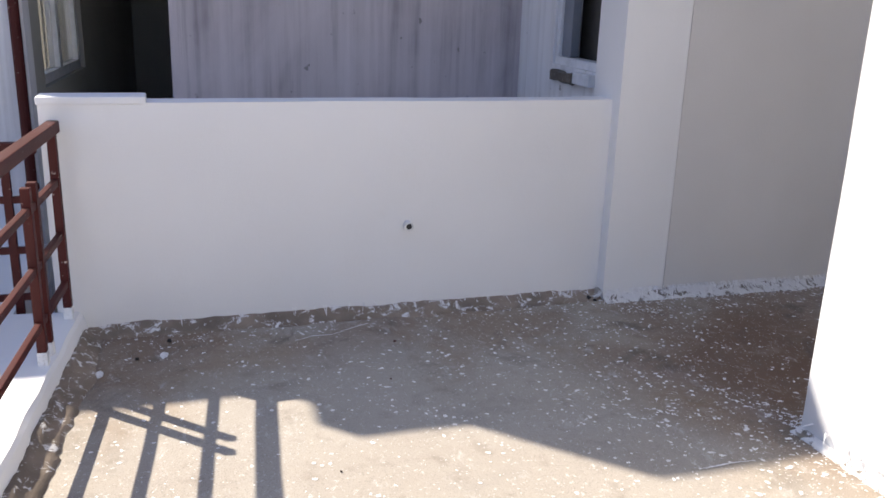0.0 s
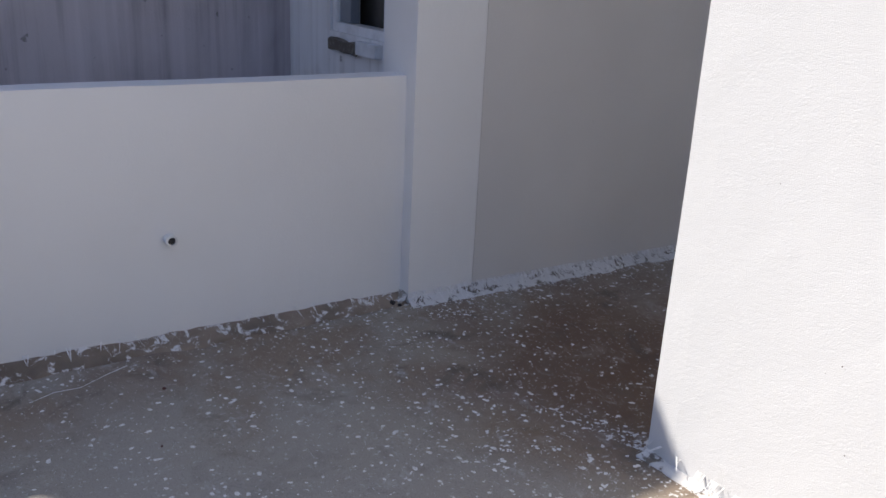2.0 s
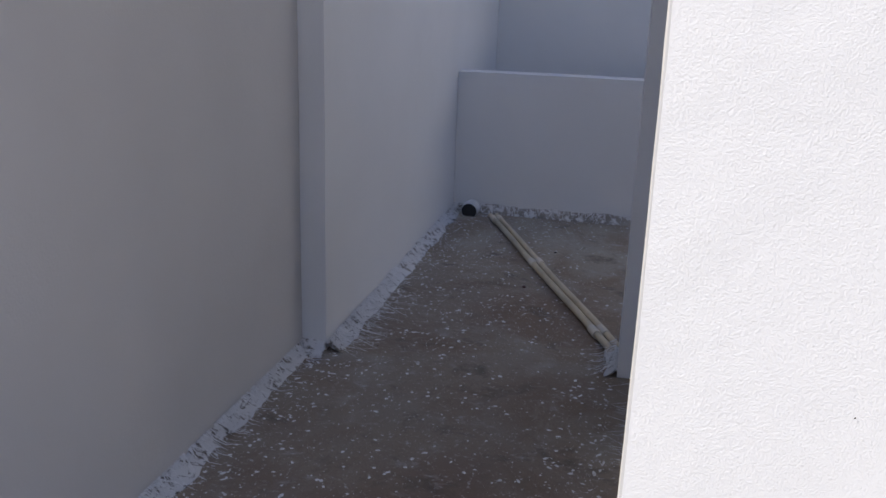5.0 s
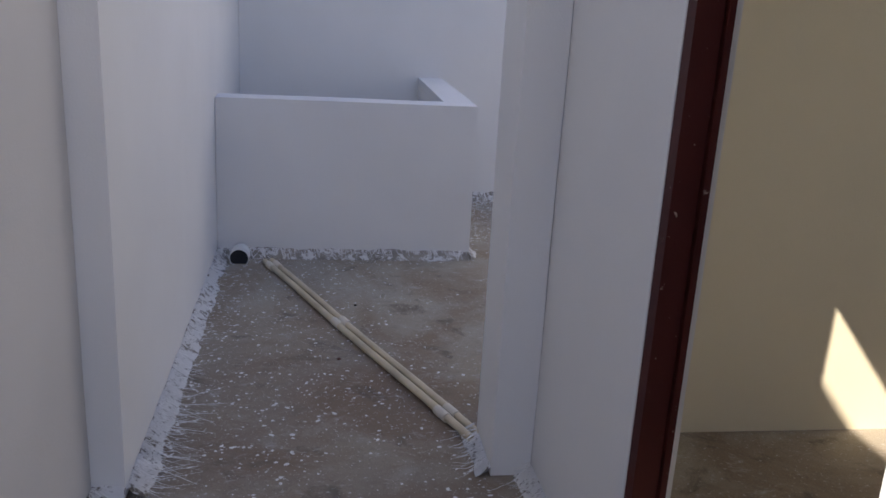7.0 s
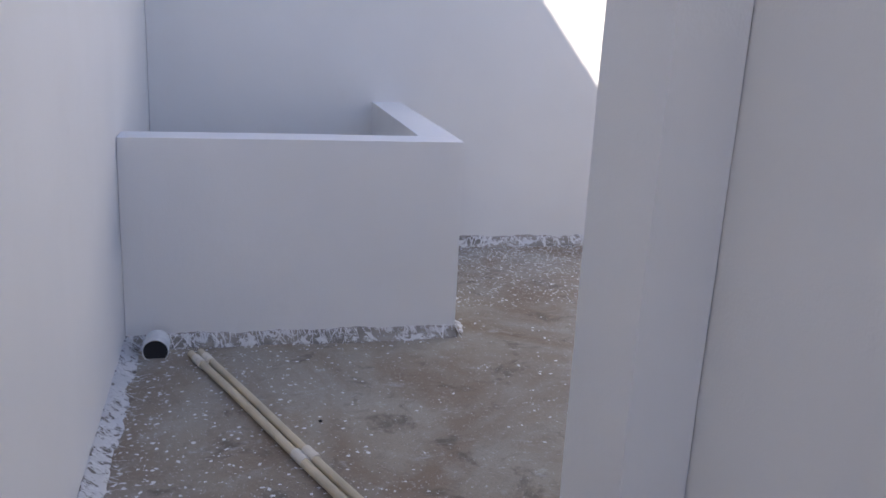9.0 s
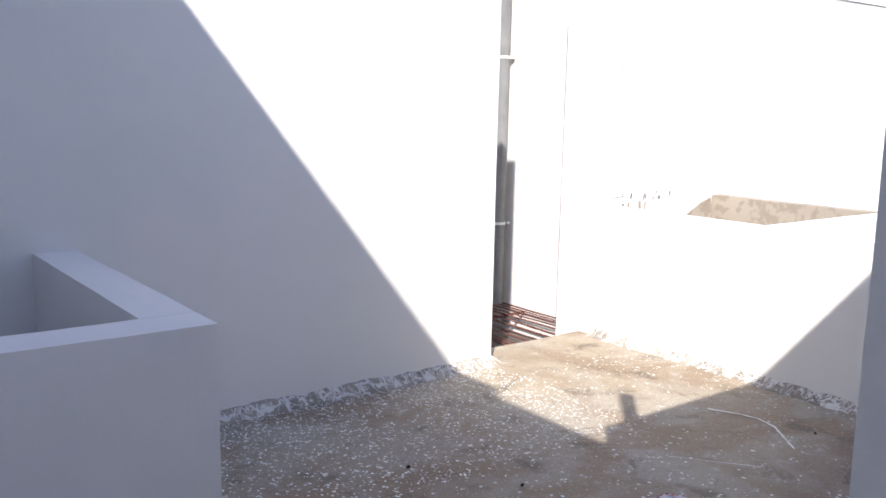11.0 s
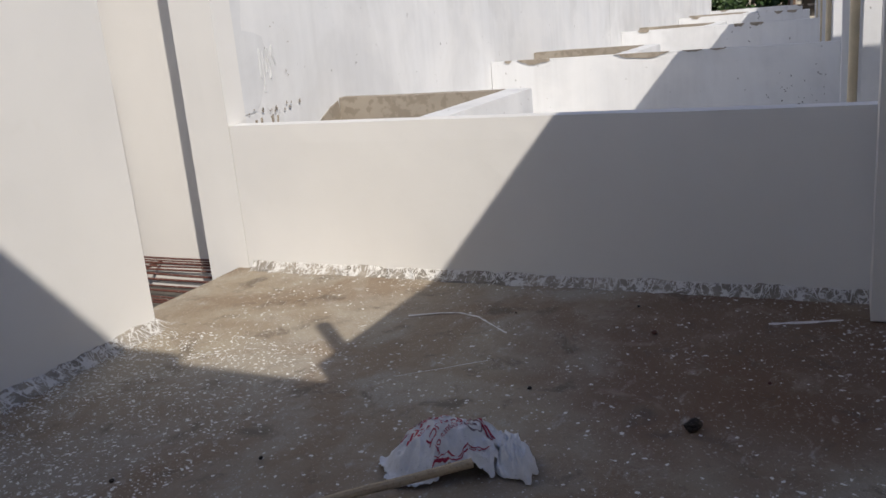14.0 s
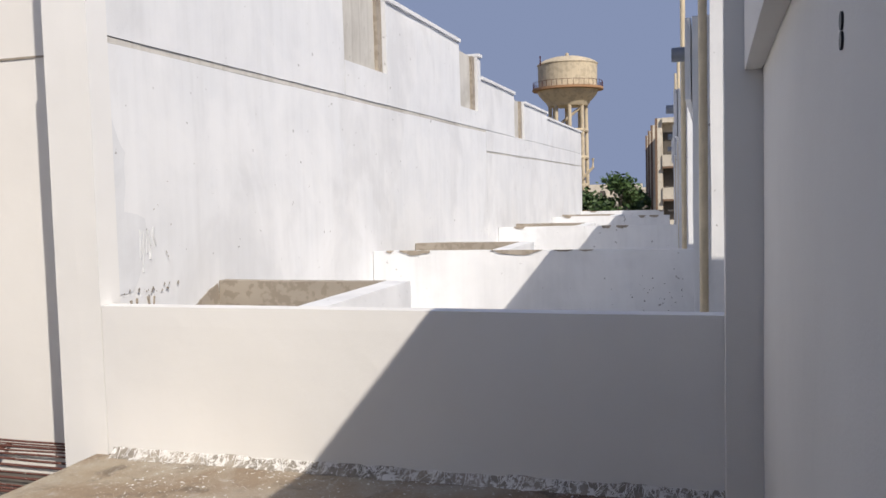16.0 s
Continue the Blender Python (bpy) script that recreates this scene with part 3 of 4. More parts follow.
railing("railing", KERB @ pose(0.02, -0.062, 0.1), 4.2, [(0.05, 0.744)] + [(x, 0.64) for x in (0.41, 0.50, 1.38, 1.47, 2.3, 2.39)] + [(3.4, 0.744)], "dark red painted steel railing on the white kerb")
railing("railing", Matrix.Translation((-0.09, -2.46, 0.0)) @ Matrix.Rotation(radians(-90), 4, 'Z'), 1.5, [(0.12, 0.744), (0.75, 0.744), (1.4, 0.744)], "dark red painted steel railing beyond the parapet")


def drain():
    e = empty("drain_spout", "small white plastic pipe stub in the parapet", "drain pipe", (0.0, -0.963, 0.404))
    part("pipe", hollow(bmesh.new(), (-0.05, 0, 0), (0.035, 0, 0), 0.021, 0.014), PIPE_WHITE, e)
    # solid black plug instead of a shaded bore
    part("bore", tube(bmesh.new(), (-0.04, 0, 0), (0.026, 0, 0), 0.0142, 16), BORE_SHADE, e, "black plug for the bore's shade")
    return e


drain()

# ---- west neighbour, behind the parapet ----
structure("wall_neighbour_east", block((-1.75, -1.94, -0.4), (-1.52, 0.30, 2.75), 0.2, 0.006), RAWDARK, "stained grey-mauve cement plaster wall", "wall")


def neighbour_return():
    """The wall at right angles with an open window in it."""
    y0, y1 = 0.136, 0.30
    for nm, a, b in (("wall_return_low", (-1.52, y0, -0.4), (-0.2, y1, 1.03)), ("wall_return_side", (-1.52, y0, 1.03), (-1.01, y1, 3.8)),
                     ("wall_return_edge", (-0.44, y0, 1.03), (-0.2, y1, 3.8)), ("wall_return_top", (-1.01, y0, 2.2), (-0.44, y1, 3.8))):
        structure(nm, block(a, b), RAW, "primed cement plaster wall round a window", "wall")
    e = empty("window_1", "white plastic window frame, one sash open on a dark room", "window", (-0.725, y0 + 0.06, 1.03))
    tagged(e, kind="structure")
    for nm, a, b in (("frame_sill", (-0.285, -0.045, 0.0), (0.285, 0.03, 0.045)), ("frame_jamb", (-0.285, -0.045, 0.045), (-0.24, 0.03, 1.17)),
                     ("frame_jamb", (0.24, -0.045, 0.045), (0.285, 0.03, 1.17)), ("frame_head", (-0.24, -0.045, 1.125), (0.24, 0.03, 1.17))):
        part(nm, block(a, b, 0, 0, 0.004), UPVC, e)
    part("sash", block((-0.235, -0.03, 0.047), (-0.12, 0.02, 1.12), 0, 0, 0.003), PIPE_GREY, e, "grey sliding sash edge")
    part("sill_patch", block((-0.28, -0.09, -0.10), (0.08, -0.056, 0.0), 0.025, 0.022), BROKEN, e, "broken bare cement under the sill")
    part("sill_block", block((0.07, -0.10, -0.075), (0.265, -0.058, -0.012), 0, 0, 0.004), UPVC, e, "white sill block")
    # solid near-black block in the opening, in place of a shaded room
    structure("wall_room_shade", block((-1.5, 0.31, -0.2), (-0.31, 2.4, 3.6)), SHADEDARK, "dark block standing for the unlit room's shade", "room")


neighbour_return()
structure("floor_neighbour", block((-1.52, -2.3, -0.5), (-0.13, 0.136, -0.4)), CEMENT, "bare neighbouring terrace floor", "floor")

# recess beside it, roofed, with a window wall that runs away from the terrace
RECESS = Matrix.Translation((-1.5, -2.66, 0)) @ Matrix.Rotation(radians(-4.7), 4, 'Z')


def recess():
    def st(nm, a, b, mat, lab, cat="wall"):
        ob = structure(nm, block(a, b), mat, lab, cat)
        ob.matrix_world = RECESS
        return ob
    st("wall_recess_side", (-4.4, -0.2, -0.4), (-1.64, 0, 2.75), OLIVEWALL, "grey-olive painted wall of a covered balcony")
    st("wall_recess_low", (-1.64, -0.2, -0.4), (-0.36, 0, 0.80), OLIVEWALL, "grey-olive wall under a window")
    st("wall_recess_near", (-0.36, -0.2, -0.4), (-0.122, 0, 2.75), OLIVEWALL, "grey-olive wall beside a window")
    st("wall_recess_over", (-1.64, -0.2, 2.28), (-0.36, 0, 2.75), OLIVEWALL, "grey-olive wall above a window")
    st("wall_recess_end", (-4.6, -0.2, -0.4), (-4.4, 1.3, 2.75), OLIVEWALL, "shaded end wall of the covered balcony")
    st("wall_recess_behind", (-4.4, 0.86, -0.4), (-0.3, 1.0, 2.75), OLIVEWALL, "shaded back wall of the covered balcony")
    st("floor_recess", (-4.4, 0.0, -0.5), (0, 0.9, -0.4), CEMENT, "bare balcony floor", "floor")
    st("wall_front_neighbour", (-0.12, -3.0, -3.0), (0.02, 0.004, 2.75), RAW, "primed plaster front wall")
    e = empty("window_2", "white framed casement window of the covered balcony, sunlit behind", "window")
    e.matrix_world = RECESS @ pose(-1.0, -0.06, 0.80)
    tagged(e, kind="structure")
    for nm, a, b in (("frame_sill", (-0.64, -0.04, 0), (0.64, 0.03, 0.06)), ("frame_jamb", (-0.64, -0.04, 0.06), (-0.57, 0.03, 1.48)),
                     ("frame_jamb", (0.57, -0.04, 0.06), (0.64, 0.03, 1.48)), ("frame_mullion", (-0.04, -0.04, 0.06), (0.04, 0.03, 1.48)),
                     ("frame_head", (-0.57, -0.04, 1.42), (0.57, 0.03, 1.48))):
        part(nm, block(a, b, 0, 0, 0.005), UPVC, e)
    for x in (-0.305, 0.305):
        p = part("pane", block((x - 0.262, -0.006, 0.062), (x + 0.262, 0.0, 1.418)), GLASS, e)
        p.visible_shadow = False
    for x in (-0.45, 0.15, 0.45):
        part("bar", tube(bmesh.new(), (x, -0.03, 0.06), (x, -0.03, 1.42), 0.006, 8), PIPE_GREY, e)
    d = empty("drain_pipe", "dark red painted downpipe on the neighbour's wall", "pipe")
    d.matrix_world = RECESS @ pose(0.058, -0.03, 0)
    part("pipe", tube(bmesh.new(), (0, 0, -0.5), (0, 0, 2.75), 0.028, 12), REDPAINT, d)
    for z in (0.3, 1.35, 2.4):
        part("clip", hollow(bmesh.new(), (0, 0, z), (0, 0, z + 0.03), 0.036, 0.028, 14), REDPAINT, d)


recess()
# unseen slabs and upstand, shaped to cast the shadow on the south floor
for nm, a, b in (("roof_caster_front", (-6.5, -4.15, 3.06), (-1.76, -4.05, 3.25)), ("roof_caster_wing", (-6.5, -5.6, 2.9), (-1.9, -4.15, 3.25))):
    structure(nm, block(a, b), RAW, "unseen slab shaped to cast the floor's shadow", "roof")
structure("roof_caster_edge", block((-1.9, -4.05, 3.10), (-1.5, 0.31, 3.25)), RAW, "thin edge of the unseen shadow-casting slab", "roof")
# added out of view to close a light leak under the slab
structure("wall_light_stop", block((-1.9, -3.4, 2.75), (-1.52, 0.30, 3.10)), RAW, "unseen block that stops light under the slab", "beam")
structure("roof_caster", block((-6.5, -4.05, 2.75), (-1.9, 0.31, 3.25)), RAW, "unseen slab shaped to cast the floor's shadow", "roof")
structure("wall_caster_upstand", block((-1.75, -3.67, 3.25), (-1.5, 0.14, 3.82)), RAW, "unseen upstand shaped to cast the floor's shadow", "wall")
structure("wall_neighbour_upper", block((-1.5, 0.30, 3.6), (-0.3, 6.4, TALL)), RAW, "neighbour's upper wall", "wall")
structure("wall_neighbour_body", block((-7.0, -4.0, GROUND), (-0.14, 6.4, -0.5)), RAW, "neighbour's lower storeys", "wall")
# unseen slab, added to keep sun off the stair block's west wall
structure("roof_shade_slab", block((-1.5, -1.33, 3.62), (-0.02, 0.136, 3.72)), RAW, "unseen thin slab added to shade the stair block", "slab")

# ---- pipes and loose things on the terrace ----
def floor_pipes():
    for off, lab in ((-0.0215, "cream plastic water pipe lying on the floor"), (0.0215, "cream plastic water pipe lying beside another")):
        a, b = Vector((0.51, 4.60, 0.02)), Vector((1.395, 2.44, 0.02))
        d = (b - a).normalized()
        s = Vector((-d.y, d.x, 0)) * off
        e = empty("water_pipe", lab, "pipe", a + s, "pipes on the floor")
        pts = [d * ((b - a).length * k / 10) + Vector((-d.y, d.x, 0)) * 0.004 * math.sin(k * 0.9) for k in range(11)]
        part("pipe", sweep(bmesh.new(), pts, 0.0165, 12), PIPE_CREAM, e)
        for k in (0.1, 1.08, 2.12):
            part("coupling", sweep(bmesh.new(), [d * (k - 0.04), d * (k - 0.03), d * (k + 0.03), d * (k + 0.04)], 0.0205, 14), PIPE_PALE, e, "thicker pale coupling")


floor_pipes()


def drain_mouth():
    e = empty("drain_pipe", "black-mouthed drain pipe stub at the foot of the low wall", "drain pipe", (0.338, 4.60, 0.034))
    part("pipe", hollow(bmesh.new(), (0, 0.12, 0), (0, -0.005, 0), 0.057, 0.053, 28), PIPE_WHITE, e)
    # black plug fills the mouth; its darkness is colour
    part("bore", tube(bmesh.new(), (0, 0.1, 0), (0, 0.004, 0), 0.0535, 24), BORE_SHADE, e, "black plug for the bore's shade")


drain_mouth()


SACK_A, SACK_B = 0.235, 0.165


def heap_z(x, y):
    """Height of the crumpled sack over its own plan."""
    u, v = x / SACK_A, (y - 0.01) / SACK_B
    r = min(1.0, (u * u + v * v) ** 0.5)
    dome = max(0.0, 1 - r ** 1.8)
    p = Vector((x * 6.5, y * 6.5, 4.0))
    ridge = 1 - abs(noise.noise(p * 1.1)) * 2.2
    crease = 1 - abs(noise.noise(p * 2.8 + Vector((5, 2, 0)))) * 2.4
    fold = 1 - abs(noise.noise(p * 6.0 + Vector((1, 7, 0)))) * 2.4
    rim = 1 - dome
    return 0.005 + dome ** 0.8 * (0.125 + 0.03 * ridge) + 0.016 * crease * min(1, dome * 3) + (0.006 * min(1, dome * 3) + 0.012 * rim) * max(0, fold)


def crumpled(bm, n, spot):
    grid = [[bm.verts.new(spot(2 * i / n - 1, 2 * j / n - 1)) for j in range(n + 1)] for i in range(n + 1)]
    for i in range(n):
        for j in range(n):
            bm.faces.new((grid[i][j], grid[i + 1][j], grid[i + 1][j + 1], grid[i][j + 1]))
    return bm


def sack():
    e = empty("paint_sack", "crumpled white woven sack with red print on the floor", "sack", (3.365, 4.185, 0.0))
    e.rotation_euler = (0, 0, radians(-68))

    def cloth(u, v):
        a, b = u * math.sqrt(1 - v * v / 2), v * math.sqrt(1 - u * u / 2)
        turn_ = math.atan2(b, a)
        wob = 1 + (0.30 * noise.noise((math.cos(turn_) * 1.6, math.sin(turn_) * 1.6, 0.5)) + 0.2 * noise.noise((math.cos(turn_) * 5, math.sin(turn_) * 5, 2))) * max(abs(u), abs(v)) ** 2
        x, y = SACK_A * a * wob, SACK_B * b * wob + 0.01
        return x, y, heap_z(x, y)

    def bunch(u, v):
        a, b = u * math.sqrt(1 - v * v / 2), v * math.sqrt(1 - u * u / 2)
        turn_ = math.atan2(b, a)
        wob = 1 + 0.35 * noise.noise((math.cos(turn_) * 2, math.sin(turn_) * 2, 7)) * max(abs(u), abs(v))
        d = max(0.0, 1 - (a * a + b * b) ** 1.1)
        k = 1 - abs(noise.noise((a * 2.6 + 8, b * 1.6, 1))) * 2.6
        f = 1 - abs(noise.noise((a * 5 + 3, b * 4, 6))) * 2.6
        return 0.215 + 0.075 * a * wob - 0.03 * b, -0.025 + 0.135 * b * wob, 0.004 + d ** 0.7 * (0.06 + 0.035 * k + 0.02 * f) + 0.006 * max(0, f) * (1 - d)

    part("cloth", crumpled(bmesh.new(), 84, cloth), SACK, e, smooth=True)
    part("rolled_end", crumpled(bmesh.new(), 48, bunch), SACK, e, "crumpled end of the sack", smooth=True)

    def glyphs(text, size):
        cu = bpy.data.curves.new("print", 'FONT')
        cu.body, cu.size = text, size
        ob = bpy.data.objects.new("print", cu)
        me = bpy.data.meshes.new_from_object(ob)
        bpy.data.objects.remove(ob)
        return me

    def words(text, x, y, size, turn, ink):
        c, s = math.cos(turn), math.sin(turn)
        for k, ch in enumerate(text):
            if ch == " ":
                continue
            whole = max(w.co.x for w in glyphs(text[:k + 1], size).vertices)
            me = glyphs(ch, size)
            shift = whole - max(w.co.x for w in me.vertices)
            b2 = bmesh.new()
            b2.from_mesh(me)
            bmesh.ops.subdivide_edges(b2, edges=b2.edges, cuts=1)
            for w in b2.verts:
                a = w.co.x + shift
                px, py = x + a * c - w.co.y * s, y + a * s + w.co.y * c
                w.co = (px, py, heap_z(px, py) + 0.004)
            part("letter", b2, ink, e)

    turn = radians(-131)
    words("True Colours of", 0.085, 0.068, 0.031, turn, INK)
    words("PRODUCT", 0.028, 0.070, 0.037, turn, INK)
    c, s = math.cos(turn), math.sin(turn)
    for k in range(5):
        for q in range(7 if k < 3 else 4):
            b2 = bmesh.new()
            u0, v0 = 0.024 * q + 0.006 * k, -0.024 * k
            w = 0.010 + 0.009 * ((q * 7 + k * 3) % 3) / 2
            vs = []
            for a, b in ((0, 0), (w, 0), (w, 0.012), (0, 0.012)):
                px, py = -0.012 + (u0 + a) * c - (v0 + b) * s, 0.082 + (u0 + a) * s + (v0 + b) * c
                vs.append(b2.verts.new((px, py, heap_z(px, py) + 0.004)))
            b2.faces.new(vs)
            part("print_bar", b2, INKGREY if k == 3 else INK, e, "unreadable bar of print")
    b2 = bmesh.new()
    for r0, r1 in ((0.028, 0.032), (0.012, 0.016)):
        ring = []
        for k in range(28):
            a = 2 * math.pi * k / 28
            ring.append([b2.verts.new((px, py, heap_z(px, py) + 0.004)) for px, py in ((0.085 + r * math.cos(a), 0.0 + r * math.sin(a)) for r in (r0, r1))])
        for k in range(28):
            p, q = ring[k], ring[(k + 1) % 28]
            b2.faces.new((p[0], p[1], q[1], q[0]))
    part("print_seal", b2, INKGREY, e, "round grey printed seal")
    for line in ([(0.05, 0.09), (0.085, 0.075), (0.11, 0.02), (0.15, -0.03)], [(-0.06, 0.09), (-0.12, 0.05), (-0.185, -0.01)], [(-0.06, -0.125), (0.0, -0.118), (0.06, -0.10), (0.13, -0.075)]):
        for off in (0.0, 0.013):
            b2 = bmesh.new()
            prev = None
            dense = []
            for (ax, ay), (bx, by) in zip(line, line[1:]):
                dense += [(ax + (bx - ax) * k / 9 + off * 0.7, ay + (by - ay) * k / 9 + off) for k in range(10)]
            for x, y in dense:
                a = b2.verts.new((x - 0.003, y - 0.003, heap_z(x - 0.003, y - 0.003) + 0.004))
                b = b2.verts.new((x + 0.003, y + 0.003, heap_z(x + 0.003, y + 0.003) + 0.004))
                if prev:
                    b2.faces.new((prev[0], prev[1], b, a))
                prev = (a, b)
            part("print_border", b2, INK, e, "red printed border line")


sack()


def stick():
    a, b = Vector((2.585, 4.885, 0.020)), Vector((3.235, 4.045, 0.095))
    e = empty("wooden_stick", "worn pale wooden stick lying against the sack", "stick", a)
    d = b - a
    part("shaft", sweep(bmesh.new(), [d * (k / 12) + Vector((0.003 * math.sin(k), 0.003 * math.cos(1.7 * k), 0)) for k in range(13)], 0.0165, 10), WOODSTICK, e)


stick()


def lump(name, at, size, material, label, cat, seed=0):
    bm = bmesh.new()
    bmesh.ops.create_icosphere(bm, subdivisions=3, radius=1)
    for v in bm.verts:
        d = 1 + 0.35 * noise.noise(v.co * 1.6 + Vector((seed, 0, 0))) + 0.15 * noise.noise(v.co * 5 + Vector((0, seed, 0)))
        v.co = Vector((v.co.x * size[0] * d, v.co.y * size[1] * d, v.co.z * size[2] * d))
    lo = min(v.co.z for v in bm.verts)
    for v in bm.verts:
        v.co.z -= lo
    ob = tagged(link(name, bm, material), label, cat)
    ob.location = (at[0], at[1], floor_z(*at))
    return ob


brick = lump("charred_block", (3.835, 3.425), (0.042, 0.022, 0.02), CHAR, "blackened broken block on the floor", "rubble", 3)
brick.rotation_euler = (0, 0, radians(-35))
for k, (x, y, r) in enumerate(((4.75, 3.75, 0.018), (4.02, 4.12, 0.014), (5.1, 3.9, 0.012), (3.9, 2.75, 0.013), (3.2, 4.9, 0.012), (2.9, 5.35, 0.014), (4.3, 3.2, 0.012), (4.9, 4.5, 0.01),
                               (1.0, 3.9, 0.01), (0.9, 3.2, 0.012), (0.15, -2.0, 0.016), (0.3, -2.12, 0.012), (0.7, -1.2, 0.006), (1.3, -1.5, 0.006), (2.1, -1.3, 0.005), (0.35, -1.1, 0.01), (0.04, -0.06, 0.022), (0.07, -0.04, 0.014))):
    lump("rubble", (x, y), (r * 0.75, r * 0.6, r * 0.45), CHAR if k % 3 else RUST, "small dark crumb of rubble on the floor", "rubble", k)
for k, (x, y, r) in enumerate(((0.28, -2.02, 0.032), (0.42, -2.25, 0.03), (2.75, 3.95, 0.03), (3.0, 4.45, 0.025))):
    lump("paint_chip", (x, y), (r, r * 0.45, 0.003), SPLASH, "flake of dried white paint on the floor", "paint chip", k + 30)


def paint_trail(name, pts, w, label):
    bm = bmesh.new()
    dense = []
    for k in range(len(pts) - 1):
        a, b = Vector(pts[k]), Vector(pts[k + 1])
        dense += [a.lerp(b, q / 5) for q in range(5)]
    prev = None
    for k, p in enumerate(dense):
        d = (dense[min(k + 1, len(dense) - 1)] - dense[max(0, k - 1)]).normalized()
        s = Vector((-d.y, d.x)) * w * rnd.uniform(0.35, 1.1)
        q = [bm.verts.new((p.x + s.x * g_, p.y + s.y * g_, floor_z(p.x, p.y) + 0.004)) for g_ in (-1, 1)]
        if prev:
            bm.faces.new((prev[0], prev[1], q[1], q[0]))
        prev = q
    return tagged(link(name, bm, SPLASH), label, "paint trail")


paint_trail("paint_trail", [(4.75, 5.06), (4.82, 4.91), (4.85, 4.8), (4.81, 4.68), (4.7, 4.55), (4.59, 4.42)], 0.009, "thin curved trail of spilt white paint")
paint_trail("paint_trail", [(4.98, 3.26), (5.03, 3.1), (5.12, 2.9)], 0.016, "smear of white paint near the corner")
paint_trail("paint_trail", [(4.0, 4.75), (4.15, 4.55), (4.3, 4.35)], 0.003, "faint scuffed line of white paint")
paint_trail("paint_trail", [(1.546, -0.407), (1.543, -0.33), (1.538, -0.285), (1.545, -0.175)], 0.004, "short streak of white paint")
paint_trail("paint_trail", [(0.25, -1.5), (0.215, -1.42), (0.22, -1.34), (0.16, -1.24), (0.12, -1.15)], 0.003, "short streak of white paint")


# ---- service duct: rusty bars and pipes ----
def duct_bars():
    e = empty("bar_grate", "rusty reinforcing bars laid over the service duct", "bars", (4.2, 6.6, -0.20))
    x = 0.02
    while x < 1.93:
        bm = bmesh.new()
        z, lean = rnd.uniform(-0.012, 0.012), rnd.gauss(0, 0.03)
        sweep(bm, [(x + lean * q / 6 + 0.010 * noise.noise((x * 9, q, 0)), 2.6 * q / 6, z + 0.010 * noise.noise((q, x * 5, 4))) for q in range(7)], rnd.uniform(0.0065, 0.0095), 7)
        part("bar", bm, RUST, e)
        x += rnd.uniform(0.058, 0.088)
    for y in (0.3, 1.5, 2.4):
        part("cross_bar", sweep(bmesh.new(), [(0, y, -0.036), (0.9, y + 0.02, -0.038), (1.94, y, -0.036)], 0.014, 7), RUST, e)


duct_bars()


def wall_pipe(x, y, r, z0, z1, material, label, clips=()):
    e = empty("wall_pipe", label, "pipe", (x, y, z0))
    part("pipe", tube(bmesh.new(), (0, 0, 0), (0, 0, z1 - z0), r, 16), material, e)
    for z in clips:
        bm = bmesh.new()
        hollow(bm, (0, 0, z - z0 - 0.012), (0, 0, z - z0 + 0.012), r + 0.006, r, 16)
        slab(bm, (r, -0.06, z - z0 - 0.012), (r + 0.025, 0.06, z - z0 + 0.012))
        part("clip", bm, UPVC, e, "white pipe clip")


wall_pipe(6.05, 8.40, 0.062, -3, 4.15, PIPE_GREYLIGHT, "grey plastic soil pipe in the service duct", (0.58, 2.11))
wall_pipe(6.06, 8.53, 0.034, -3, 4.15, PIPE_GREYLIGHT, "thin grey plastic pipe beside a thicker one in the duct", (0.58, 2.11))
structure("trim_duct_groove", block((X_DUCT - 0.008, 6.96, 2.70), (X_DUCT + 0.001, 9.6, 2.715)), CEMENT, "thin groove line in the duct wall", "trim")


